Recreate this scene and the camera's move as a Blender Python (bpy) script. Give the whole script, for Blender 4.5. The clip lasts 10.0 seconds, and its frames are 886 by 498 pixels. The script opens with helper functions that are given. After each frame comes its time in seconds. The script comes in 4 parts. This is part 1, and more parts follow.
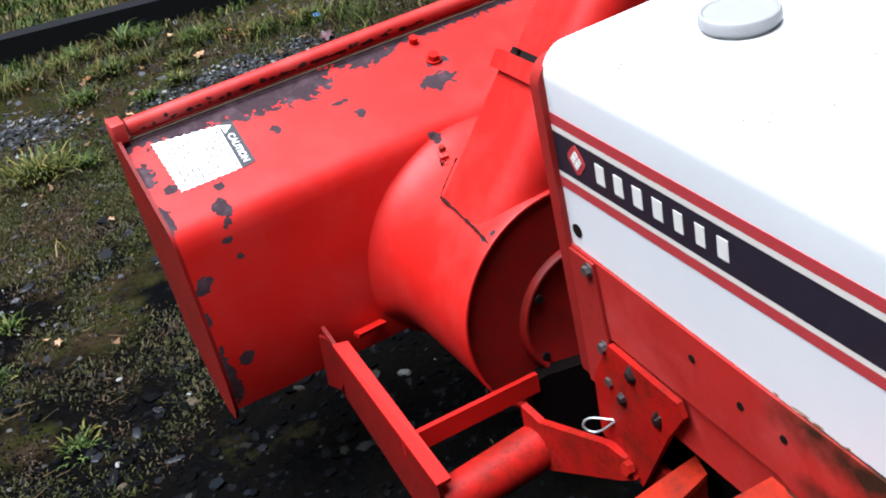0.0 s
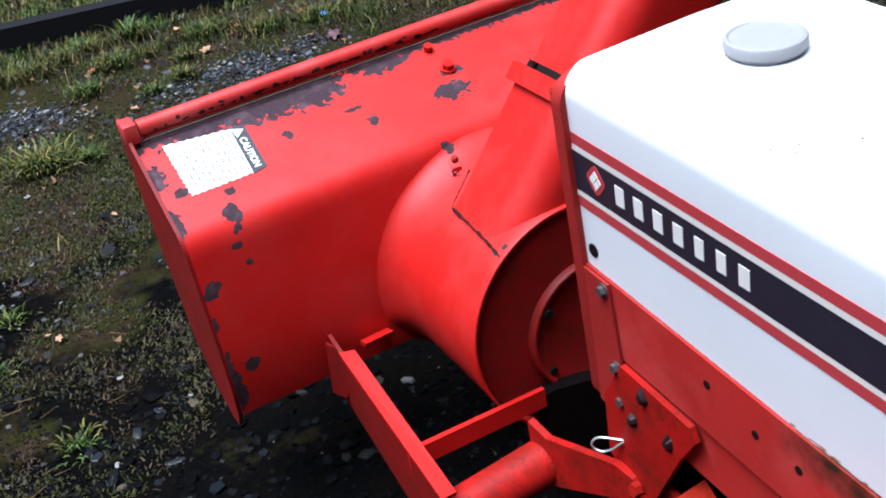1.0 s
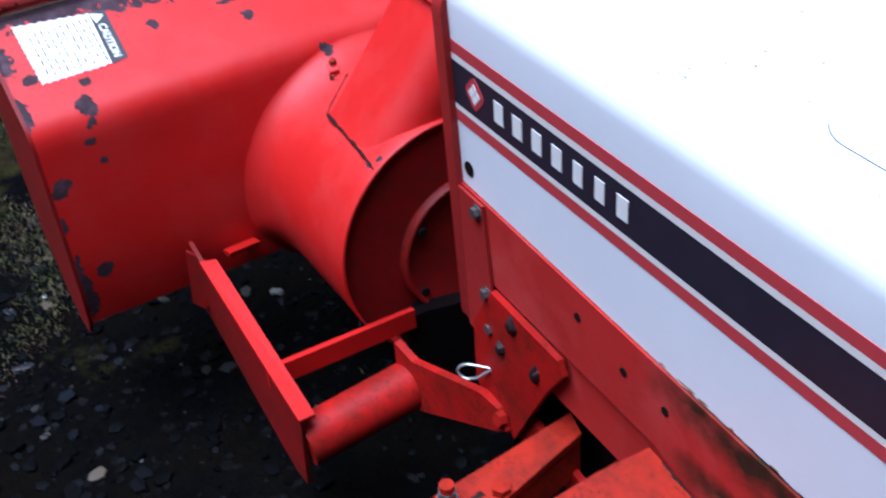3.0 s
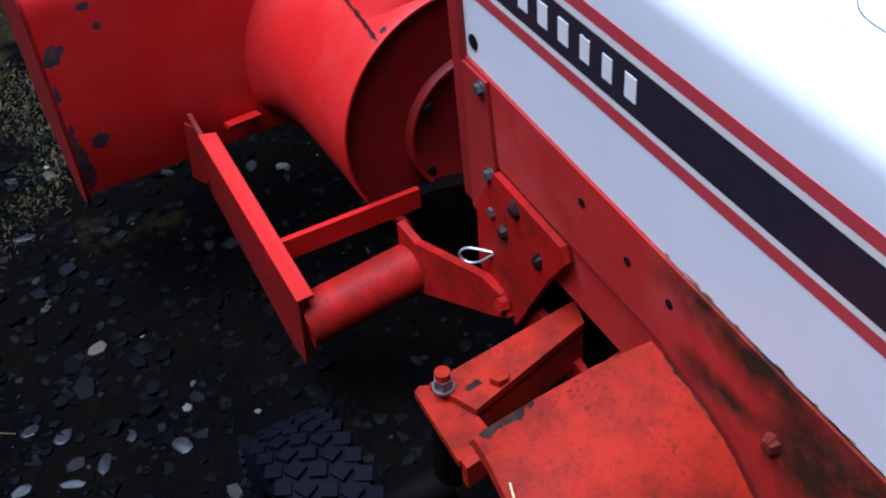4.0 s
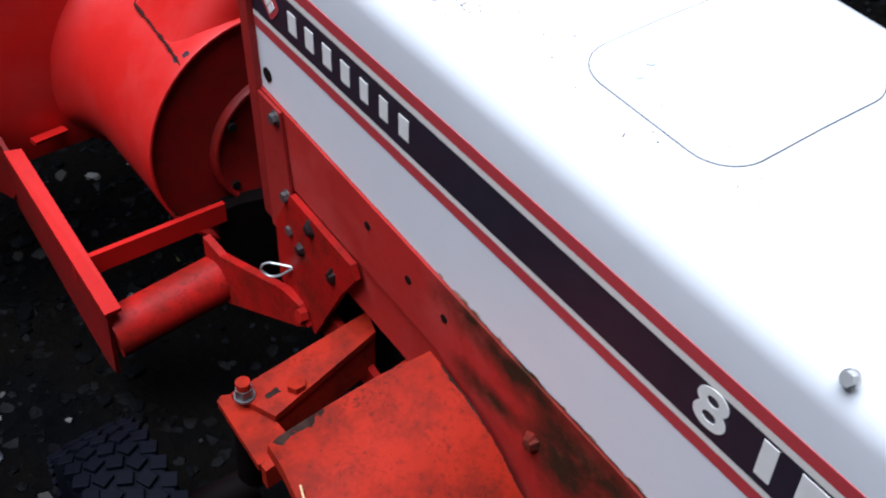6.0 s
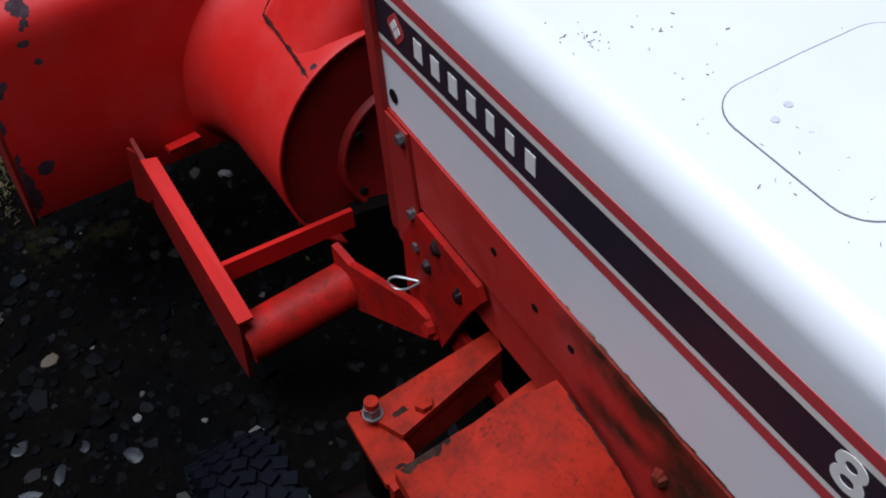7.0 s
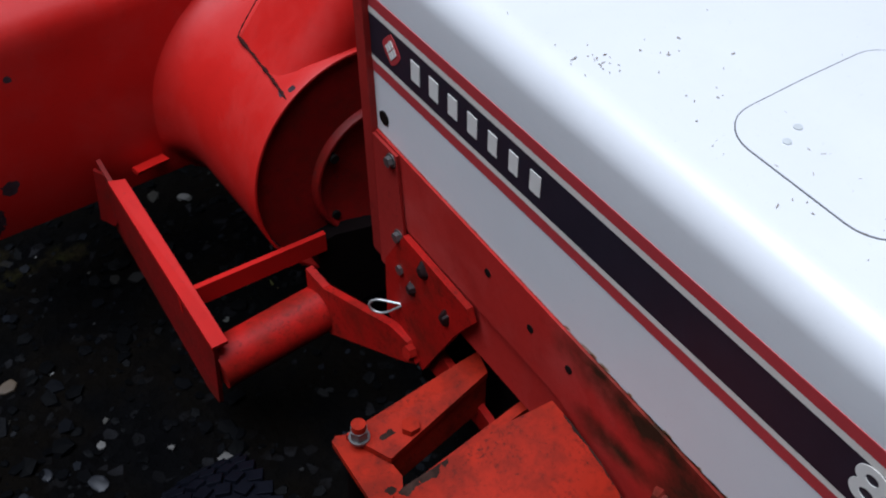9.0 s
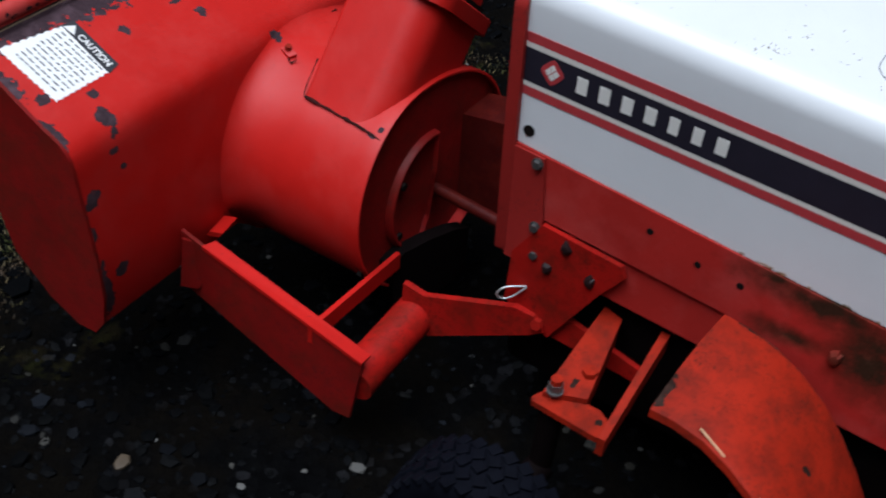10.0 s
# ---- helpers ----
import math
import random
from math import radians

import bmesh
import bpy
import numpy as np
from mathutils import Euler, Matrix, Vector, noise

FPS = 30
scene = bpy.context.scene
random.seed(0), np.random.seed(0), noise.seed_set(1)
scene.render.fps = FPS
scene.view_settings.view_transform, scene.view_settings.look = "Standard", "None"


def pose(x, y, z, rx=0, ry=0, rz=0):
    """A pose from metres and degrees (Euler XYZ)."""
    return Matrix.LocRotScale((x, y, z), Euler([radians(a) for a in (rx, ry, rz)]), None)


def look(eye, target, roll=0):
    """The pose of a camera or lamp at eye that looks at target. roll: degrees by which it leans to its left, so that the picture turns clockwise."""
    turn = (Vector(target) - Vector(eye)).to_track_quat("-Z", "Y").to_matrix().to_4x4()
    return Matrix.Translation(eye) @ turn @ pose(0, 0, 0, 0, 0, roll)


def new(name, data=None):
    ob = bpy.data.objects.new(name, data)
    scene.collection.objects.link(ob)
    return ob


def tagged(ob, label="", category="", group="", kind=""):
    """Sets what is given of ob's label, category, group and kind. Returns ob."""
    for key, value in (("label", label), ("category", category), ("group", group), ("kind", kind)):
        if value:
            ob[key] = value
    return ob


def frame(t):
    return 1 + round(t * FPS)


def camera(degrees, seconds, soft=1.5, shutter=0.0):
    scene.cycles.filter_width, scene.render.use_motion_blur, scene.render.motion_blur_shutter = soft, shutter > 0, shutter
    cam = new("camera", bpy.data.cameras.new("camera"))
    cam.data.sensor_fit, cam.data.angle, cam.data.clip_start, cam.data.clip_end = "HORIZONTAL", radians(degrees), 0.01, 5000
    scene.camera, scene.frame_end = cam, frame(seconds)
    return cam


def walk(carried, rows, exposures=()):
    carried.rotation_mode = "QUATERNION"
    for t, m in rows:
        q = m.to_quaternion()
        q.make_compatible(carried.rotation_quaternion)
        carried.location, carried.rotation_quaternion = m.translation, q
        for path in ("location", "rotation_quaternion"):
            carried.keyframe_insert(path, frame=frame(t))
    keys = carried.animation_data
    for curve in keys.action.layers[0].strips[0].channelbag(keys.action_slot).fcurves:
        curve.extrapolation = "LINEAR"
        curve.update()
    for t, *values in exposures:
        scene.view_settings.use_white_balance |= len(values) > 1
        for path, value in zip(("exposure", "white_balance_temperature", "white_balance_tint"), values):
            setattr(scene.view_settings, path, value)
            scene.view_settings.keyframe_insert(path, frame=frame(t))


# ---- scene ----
cam = camera(42.0, 10.0, soft=1.9, shutter=0.3)
PATH = [
    (0, (-0.044, -0.034, 1.392), (0.624, 1.551, 0.372), -12.5),
    (0.5, (-0.054, -0.019, 1.408), (0.618, 1.562, 0.385), -11.4),
    (1, (-0.054, -0.004, 1.413), (0.62, 1.573, 0.385), -10.7),
    (1.5, (-0.05, 0.016, 1.407), (0.626, 1.592, 0.377), -9.6),
    (2, (-0.04, 0.036, 1.392), (0.632, 1.617, 0.369), -8.6),
    (2.5, (-0.021, 0.055, 1.389), (0.655, 1.605, 0.322), -8.3),
    (3, (0.011, 0.057, 1.366), (0.786, 1.473, 0.184), -4.7),
    (3.2, (0.03, 0.062, 1.359), (0.808, 1.433, 0.128), -4.1),
    (4.3, (0.065, 0.096, 1.324), (0.696, 1.423, -0.032), -5.5),
    (4.5, (0.067, 0.098, 1.321), (0.709, 1.421, -0.035), -5.2),
    (5, (0.103, 0.086, 1.298), (0.875, 1.337, -0.058), -1.3),
    (5.2, (0.099, 0.073, 1.304), (0.891, 1.311, -0.052), -0.7),
    (6.3, (0.069, 0.011, 1.464), (0.977, 1.147, 0.091), 2.5),
    (6.5, (0.08, 0.027, 1.468), (0.916, 1.2, 0.079), 0.4),
    (7, (0.109, 0.07, 1.484), (0.787, 1.298, 0.058), -4.2),
    (7.5, (0.111, 0.08, 1.475), (0.796, 1.304, 0.05), -3.4),
    (8, (0.113, 0.089, 1.462), (0.811, 1.306, 0.036), -2.8),
    (8.5, (0.099, 0.097, 1.458), (0.825, 1.297, 0.032), -1.7),
    (9, (0.032, 0.11, 1.479), (0.851, 1.291, 0.088), 0.1),
    (9.5, (-0.396, 0.24, 1.558), (0.794, 1.16, 0.24), 5.5),
    (10, (-0.692, 0.449, 1.601), (0.633, 1.197, 0.303), 5.6),
]
EXPOSURES = [(0, 1.38, 5850, 10), (1.0, 1.27, 5500, 12), (2.5, 0.97, 5000, 17), (4.5, 0.62, 5050, 17), (5.2, 0.57, 5450, 15), (6.5, 0.42, 5650, 14),
             (7.0, -0.04, 5700, 14), (7.5, -0.16, 5700, 14), (9.0, -0.10, 5700, 13), (10, 0.0, 5750, 10)]
walk(cam, [(t, look(eye, target, roll)) for t, eye, target, roll in PATH], EXPOSURES)

# ---- light: a bright overcast sky ----
world = bpy.data.worlds.new("overcast_sky")
scene.world = world
world.use_nodes = True
wn, wl = world.node_tree.nodes, world.node_tree.links
wn.clear()
sky = wn.new("ShaderNodeTexSky")
sky.sky_type, sky.sun_disc = "NISHITA", False
sky.sun_elevation, sky.sun_rotation = radians(75), radians(-101)
sky.air_density, sky.dust_density, sky.ozone_density = 1.0, 6.0, 1.0
back = wn.new("ShaderNodeBackground")
back.inputs["Strength"].default_value = 0.007
wout = wn.new("ShaderNodeOutputWorld")
wl.new(sky.outputs[0], back.inputs["Color"])
wl.new(back.outputs[0], wout.inputs["Surface"])
sun_data = bpy.data.lights.new("sun", "SUN")
sun_data.energy, sun_data.angle, sun_data.color = 4.9, radians(52), (0.96, 0.985, 1.0)
sun = new("sun", sun_data)
sun.matrix_world = look((-1.3, 0.25, 5.0), (0, 0, 0))


# ---- materials ----
def material(name):
    m = bpy.data.materials.new(name)
    m.use_nodes = True
    nt = m.node_tree
    return m, nt, nt.nodes["Principled BSDF"]


def node(nt, kind, **values):
    n = nt.nodes.new(kind)
    for key, value in values.items():
        n.inputs[key.replace("_", " ")].default_value = value
    return n


def noise_tex(nt, scale, detail=6.0, rough=0.6, coords=None):
    n = node(nt, "ShaderNodeTexNoise", Scale=scale, Detail=detail, Roughness=rough)
    if coords is None:
        coords = nt.nodes.new("ShaderNodeNewGeometry").outputs["Position"]
    nt.links.new(coords, n.inputs["Vector"])
    return n.outputs["Fac"]


def ramp(nt, fac, stops):
    r = nt.nodes.new("ShaderNodeValToRGB")
    els = r.color_ramp.elements
    while len(els) < len(stops):
        els.new(0.5)
    for e, (p, c) in zip(els, stops):
        e.position, e.color = p, (*c, 1) if len(c) == 3 else c
    nt.links.new(fac, r.inputs["Fac"])
    return r.outputs["Color"]


def mix(nt, fac, a, b):
    m = nt.nodes.new("ShaderNodeMix")
    m.data_type = "RGBA"
    for sock, v in ((m.inputs[0], fac), (m.inputs[6], a), (m.inputs[7], b)):
        if isinstance(v, (int, float)):
            sock.default_value = v
        elif isinstance(v, tuple):
            sock.default_value = (*v, 1)
        else:
            nt.links.new(v, sock)
    return m.outputs[2]


def math_node(nt, op, a, b=None, clamp=False):
    m = nt.nodes.new("ShaderNodeMath")
    m.operation, m.use_clamp = op, clamp
    for i, v in enumerate((a, b)):
        if v is None:
            continue
        if isinstance(v, (int, float)):
            m.inputs[i].default_value = v
        else:
            nt.links.new(v, m.inputs[i])
    return m.outputs[0]


def bump(nt, bsdf, height, strength=0.3, distance=0.002):
    b = node(nt, "ShaderNodeBump", Strength=strength, Distance=distance)
    nt.links.new(height, b.inputs["Height"])
    nt.links.new(b.outputs[0], bsdf.inputs["Normal"])


def chip_mask(nt, spots, jag=0.75, soft=0.0, grain=85):
    """1 inside any of the worn spots (centre, radii), with ragged rims."""
    pos = nt.nodes.new("ShaderNodeNewGeometry").outputs["Position"]
    total = None
    for c, r in spots:
        sub = nt.nodes.new("ShaderNodeVectorMath")
        sub.operation = "SUBTRACT"
        nt.links.new(pos, sub.inputs[0])
        sub.inputs[1].default_value = c
        div = nt.nodes.new("ShaderNodeVectorMath")
        div.operation = "DIVIDE"
        nt.links.new(sub.outputs[0], div.inputs[0])
        div.inputs[1].default_value = r
        ln = nt.nodes.new("ShaderNodeVectorMath")
        ln.operation = "LENGTH"
        nt.links.new(div.outputs[0], ln.inputs[0])
        total = ln.outputs["Value"] if total is None else math_node(nt, "MINIMUM", total, ln.outputs["Value"])
    coarse = math_node(nt, "MULTIPLY_ADD", noise_tex(nt, grain, 2.0 if grain > 50 else 5.0, 0.5, pos), 2.4 * jag)
    coarse.node.inputs[2].default_value = -1.2 * jag
    fine = math_node(nt, "MULTIPLY_ADD", noise_tex(nt, 220, 3.0, 0.6, pos), 0.4 * jag)
    fine.node.inputs[2].default_value = -0.2 * jag
    edge = math_node(nt, "ADD", math_node(nt, "ADD", total, coarse), fine)
    if soft:
        return ramp(nt, math_node(nt, "MULTIPLY", edge, 0.5), [(0.5 - soft, (1, 1, 1)), (0.5 + soft, (0, 0, 0))])
    return math_node(nt, "LESS_THAN", edge, 1.0)


def paint(name, base, rough=0.3, spots=(), grime=0.25, speck=0.0, rust=(0.026, 0.014, 0.016), coat=0.3, soft=0.0, jag=0.8, dots=0.5, gloss=0.2, faded=0.0, grain=85):
    """Old gloss enamel: slightly uneven colour, grime, small specks and worn spots down to dark metal."""
    m, nt, b = material(name)
    dark = tuple(0.55 * v for v in base)
    cloud = noise_tex(nt, 9, 4, 0.6)
    col = mix(nt, math_node(nt, "MULTIPLY", ramp(nt, cloud, [(0.35, (0, 0, 0)), (0.75, (1, 1, 1))]), grime), base, dark)
    if faded:
        chalk = ramp(nt, noise_tex(nt, 7, 6, 0.7), [(0.45, (0, 0, 0)), (0.72, (1, 1, 1))])
        col = mix(nt, math_node(nt, "MULTIPLY", chalk, faded), col, (0.50, 0.085, 0.075))
    fine = noise_tex(nt, 160, 4, 0.7)
    if speck:
        dirt = ramp(nt, fine, [(0.62 - 0.1 * speck, (0, 0, 0)), (0.70, (1, 1, 1))])
        spread = ramp(nt, noise_tex(nt, 14, 4, 0.65), [(0.45, (0, 0, 0)), (0.62, (1, 1, 1))])
        col = mix(nt, math_node(nt, "MULTIPLY", math_node(nt, "MULTIPLY", dirt, spread), min(1.0, speck)), col, rust)
    if dots:
        # sparse pin-head specks and thin smears
        pin = ramp(nt, noise_tex(nt, 420, 2, 0.5), [(0.70, (0, 0, 0)), (0.735, (1, 1, 1))])
        smear = ramp(nt, noise_tex(nt, 24, 7, 0.75), [(0.56, (0, 0, 0)), (0.74, (1, 1, 1))])
        col = mix(nt, math_node(nt, "MULTIPLY", pin, dots), col, rust)
        if dots >= 1.0:
            blot = ramp(nt, noise_tex(nt, 95, 5, 0.65), [(0.56, (0, 0, 0)), (0.64, (1, 1, 1))])
            veil = ramp(nt, noise_tex(nt, 17, 5, 0.7), [(0.44, (0, 0, 0)), (0.66, (1, 1, 1))])
            col = mix(nt, math_node(nt, "MULTIPLY", math_node(nt, "MULTIPLY", blot, veil), 0.75), col, tuple(1.4 * v for v in rust))
            col = mix(nt, math_node(nt, "MULTIPLY", veil, 0.7), col, (0.11, 0.010, 0.005))
        col = mix(nt, math_node(nt, "MULTIPLY", smear, 0.45 * dots), col, tuple(0.35 * v for v in base))
    ro = math_node(nt, "MULTIPLY_ADD", fine, 0.22)
    ro.node.inputs[2].default_value = rough - 0.1
    height = math_node(nt, "MULTIPLY", noise_tex(nt, 30, 3, 0.5), 1.0)
    if spots:
        mask = chip_mask(nt, spots, jag, soft, grain)
        worn = mix(nt, fine, tuple(0.6 * v for v in rust), tuple(1.9 * v for v in rust))
        bare = ramp(nt, noise_tex(nt, 26, 5, 0.65), [(0.50, (0, 0, 0)), (0.72, (1, 1, 1))])
        worn = mix(nt, math_node(nt, "MULTIPLY", bare, 0.7), worn, tuple(3.4 * v for v in rust))
        col = mix(nt, mask, col, worn)
        ro = math_node(nt, "MAXIMUM", ro, math_node(nt, "MULTIPLY", mask, 0.62))
        height = math_node(nt, "SUBTRACT", height, math_node(nt, "MULTIPLY", mask, 1.5))
        clean = math_node(nt, "SUBTRACT", 1.0, mask)
        nt.links.new(math_node(nt, "MULTIPLY", clean, coat), b.inputs["Coat Weight"])
        nt.links.new(math_node(nt, "MAXIMUM", math_node(nt, "MULTIPLY", clean, gloss), 0.03), b.inputs["Specular IOR Level"])
    else:
        b.inputs["Coat Weight"].default_value = coat
        b.inputs["Specular IOR Level"].default_value = gloss
    b.inputs["Coat Roughness"].default_value = 0.2
    nt.links.new(col, b.inputs["Base Color"])
    nt.links.new(ro, b.inputs["Roughness"])
    bump(nt, b, height, 0.35, 0.0012)
    return m


RED = (0.46, 0.0095, 0.006)
CHIPS = [
    ((0.294, 1.622, 0.574), (0.015, 0.03, 0.014)), ((0.290, 1.612, 0.556), (0.009, 0.03, 0.012)), ((0.281, 1.594, 0.531), (0.010, 0.02, 0.006)),
    ((0.291, 1.584, 0.499), (0.006, 0.02, 0.006)), ((0.221, 1.582, 0.478), (0.014, 0.03, 0.013)), ((0.212, 1.58, 0.47), (0.011, 0.03, 0.008)),
    ((0.247, 1.567, 0.327), (0.014, 0.03, 0.012)), ((0.206, 1.566, 0.315), (0.012, 0.03, 0.035)), ((0.212, 1.567, 0.285), (0.010, 0.03, 0.04)),
    ((0.206, 1.575, 0.42), (0.007, 0.03, 0.012)), ((0.21, 1.57, 0.36), (0.005, 0.03, 0.008)),
    ((0.205, 1.63, 0.58), (0.012, 0.03, 0.035)), ((0.414, 1.619, 0.567), (0.009, 0.012, 0.008)), ((0.309, 1.651, 0.595), (0.009, 0.010, 0.010)),
    ((0.238, 1.681, 0.609), (0.014, 0.010, 0.02)), ((0.214, 1.722, 0.627), (0.014, 0.030, 0.03)), ((0.443, 1.716, 0.624), (0.010, 0.010, 0.012)),
    ((0.566, 1.719, 0.625), (0.015, 0.005, 0.012)), ((0.585, 1.683, 0.609), (0.009, 0.011, 0.012)), ((0.739, 1.685, 0.610), (0.034, 0.019, 0.02)),
    ((0.765, 1.725, 0.63), (0.022, 0.009, 0.02)), ((0.33, 1.81, 0.67), (0.13, 0.050, 0.04)), ((0.44, 1.80, 0.66), (0.09, 0.050, 0.04)),
    ((0.52, 1.79, 0.655), (0.065, 0.042, 0.04)), ((0.66, 1.80, 0.66), (0.055, 0.032, 0.03)), ((0.85, 1.81, 0.66), (0.30, 0.020, 0.03)),
    ((0.552, 1.308, 0.262), (0.010, 0.02, 0.010)), ((0.672, 1.590, 0.565), (0.012, 0.010, 0.02)), ((0.60, 1.335, 0.498), (0.004, 0.008, 0.004)), ((0.612, 1.325, 0.508), (0.006, 0.005, 0.006)),
]
RAIL_CHIPS = [((0.25 + 0.0125 * k + 0.006 * math.sin(k * 2.3), 1.800, 0.676 + 0.003 * math.sin(k * 1.7) ** 2 + (0.005 if k % 7 == 3 else 0)), (0.003 + 0.006 * abs(math.sin(k * 3.1)), 0.02, 0.0014 + 0.0020 * abs(math.cos(k * 2.1)))) for k in range(44)]
M_RAIL = paint("chipped_red_enamel", (0.44, 0.020, 0.015), 0.5, RAIL_CHIPS, coat=0.0, jag=1.3, gloss=0.36, faded=0.6)
M_HOUSING = paint("worn_red_enamel", RED, 0.46, CHIPS, coat=0.0, gloss=0.26, faded=0.2, jag=0.72, rust=(0.034, 0.021, 0.025))
M_RED = paint("red_enamel", RED, 0.5, speck=0.35, grime=0.5, coat=0.0, dots=0.8, gloss=0.12)
FOOT_WEAR_AND_GAP_SHADE = [((0.428, 0.710, 0.452), (0.027, 0.010, 0.03)), ((0.40, 0.706, 0.45), (0.008, 0.006, 0.03)), ((0.50, 0.712, 0.46), (0.006, 0.005, 0.03)), ((0.46, 0.50, 0.39), (0.008, 0.006, 0.03)), ((0.465, 0.852, 0.332), (0.010, 0.005, 0.02)), ((0.43, 0.79, 0.32), (0.006, 0.006, 0.02)),
             # these four paint the shadowed gap between footrest and side panel
             ((0.583, 0.655, 0.475), (0.0030, 0.022, 0.05)), ((0.584, 0.61, 0.46), (0.0030, 0.030, 0.05)), ((0.585, 0.55, 0.43), (0.0030, 0.035, 0.05)), ((0.585, 0.48, 0.36), (0.0030, 0.045, 0.06))]
M_RED_DIRTY = paint("stained_red_enamel", (0.31, 0.016, 0.005), 0.58, FOOT_WEAR_AND_GAP_SHADE, speck=0.95, grime=0.6, rust=(0.016, 0.008, 0.006), coat=0.0, jag=0.9, dots=1.0, gloss=0.08)
STAINS = [((0.595, 0.57, 0.556), (0.1, 0.10, 0.022)), ((0.595, 0.645, 0.568), (0.1, 0.040, 0.012)), ((0.595, 0.490, 0.495), (0.1, 0.052, 0.048)), ((0.595, 0.46, 0.53), (0.1, 0.09, 0.035)), ((0.595, 0.37, 0.490), (0.1, 0.10, 0.07)), ((0.595, 0.24, 0.48), (0.1, 0.12, 0.07)), ((0.595, 0.60, 0.48), (0.1, 0.05, 0.014))]
M_PANEL = paint("oily_red_enamel", (0.40, 0.022, 0.017), 0.5, STAINS, speck=0.25, grime=0.45, rust=(0.030, 0.014, 0.008), coat=0.0, soft=0.40, jag=0.9, dots=0.5, gloss=0.15, faded=0.45, grain=26)
M_FADED = paint("faded_red_enamel", (0.31, 0.020, 0.016), 0.5, speck=0.5, grime=0.5, coat=0.0, dots=0.9)
# Speckled red, painted darker for faces in shade: end plates, arm web, drum cover
M_RED_SHADED = paint("red_enamel_shaded", (0.22, 0.006, 0.005), 0.5, speck=0.8, grime=0.7, coat=0.0, dots=1.0)
M_OILY = paint("oil_stained_red", (0.36, 0.008, 0.005), 0.5, speck=0.9, grime=0.6, coat=0.0, dots=1.0, gloss=0.12, rust=(0.014, 0.004, 0.004))
EDGE_RUST = [((0.60, y, 0.609 + 0.080 * (y - 1.07) + 0.002), (0.02, 0.7 * w, 0.0014)) for y, w in ((0.70, 0.006), (0.665, 0.018), (0.64, 0.012), (0.60, 0.005), (0.545, 0.008), (0.50, 0.004), (0.46, 0.012), (0.40, 0.014), (0.33, 0.02), (0.25, 0.02))]
# Red taken near black to paint the deep shade behind the drum
M_RED_DEEP_SHADE = paint("red_enamel_deep_shade", (0.060, 0.004, 0.003), 0.55, speck=0.9, grime=0.7, coat=0.0, dots=1.0, gloss=0.1)
M_WHITE = paint("white_enamel", (0.70, 0.705, 0.71), 0.3, EDGE_RUST, speck=0.0, grime=0.09, dots=0.08, gloss=0.28, rust=(0.20, 0.115, 0.055))


def plain(name, base, rough=0.5, metal=0.0, var=0.2, scale=60.0, bumpy=0.2, spec=0.3):
    m, nt, b = material(name)
    n = noise_tex(nt, scale, 5, 0.6)
    nt.links.new(mix(nt, n, tuple(v * (1 - var) for v in base), tuple(min(1, v * (1 + var)) for v in base)), b.inputs["Base Color"])
    b.inputs["Roughness"].default_value, b.inputs["Metallic"].default_value = rough, metal
    b.inputs["Specular IOR Level"].default_value = spec
    bump(nt, b, n, bumpy, 0.001)
    return m


M_BLACK_DECAL = plain("black_decal", (0.019, 0.0165, 0.026), 0.4, var=0.3, scale=25)
M_RED_DECAL = plain("red_decal", (0.42, 0.045, 0.050), 0.35, var=0.15)
M_CREAM = plain("cream_decal", (0.66, 0.62, 0.56), 0.4, var=0.08)
M_LETTER = plain("letter_decal", (0.70, 0.68, 0.63), 0.4, var=0.08)
M_CAP = plain("grey_plastic", (0.27, 0.265, 0.265), 0.45, var=0.08)
M_STEEL = plain("zinc_steel", (0.15, 0.145, 0.14), 0.45, 0.8)
M_WIRE = plain("bright_wire", (0.6, 0.6, 0.58), 0.4, 0.7, var=0.05)
M_IRON = plain("dark_iron", (0.009, 0.007, 0.0065), 0.6, spec=0.06)
# Metal toned near black, the shade below the machine put into its colour
M_SHADE_BLACK = plain("shade_black_metal", (0.0040, 0.0024, 0.0024), 0.65, var=0.5, scale=50, spec=0.03)
M_RUBBER = plain("tyre_rubber", (0.0032, 0.0036, 0.006), 0.55, var=0.5, scale=40, spec=0.03)
M_LABEL = plain("label_white", (0.78, 0.77, 0.74), 0.5, var=0.05)
M_INK = plain("label_ink", (0.03, 0.03, 0.035), 0.5)
M_TEXT = plain("faded_print", (0.055, 0.06, 0.075), 0.5, var=0.6, scale=240)


# ---- building helpers ----
def part(name, bm, mat, parent=None, label="", sharp=35):
    me = bpy.data.meshes.new(name)
    bmesh.ops.recalc_face_normals(bm, faces=bm.faces)
    bm.to_mesh(me)
    bm.free()
    me.materials.append(mat)
    me.shade_smooth()
    me.set_sharp_from_angle(angle=radians(sharp))
    ob = new(name, me)
    if parent is not None:
        ob.parent = parent
        ob.matrix_parent_inverse = Matrix.Translation(-WHERE[parent.name])
    WHERE[ob.name] = Vector((0, 0, 0))
    if label:
        ob["label"] = label
    return ob


WHERE = {}


def thing(name, at, label, category, group=""):
    ob = new(name)
    ob.location = at
    ob.empty_display_size = 0.1
    WHERE[ob.name] = Vector(at)
    return tagged(ob, label, category, group)


def bevel(bm, width, segs=2, edges=None):
    es = edges or [e for e in bm.edges if len(e.link_faces) == 2 and e.calc_face_angle(0) > 0.5]
    if width and es:
        bmesh.ops.bevel(bm, geom=es, offset=width, segments=segs, affect="EDGES", profile=0.5)


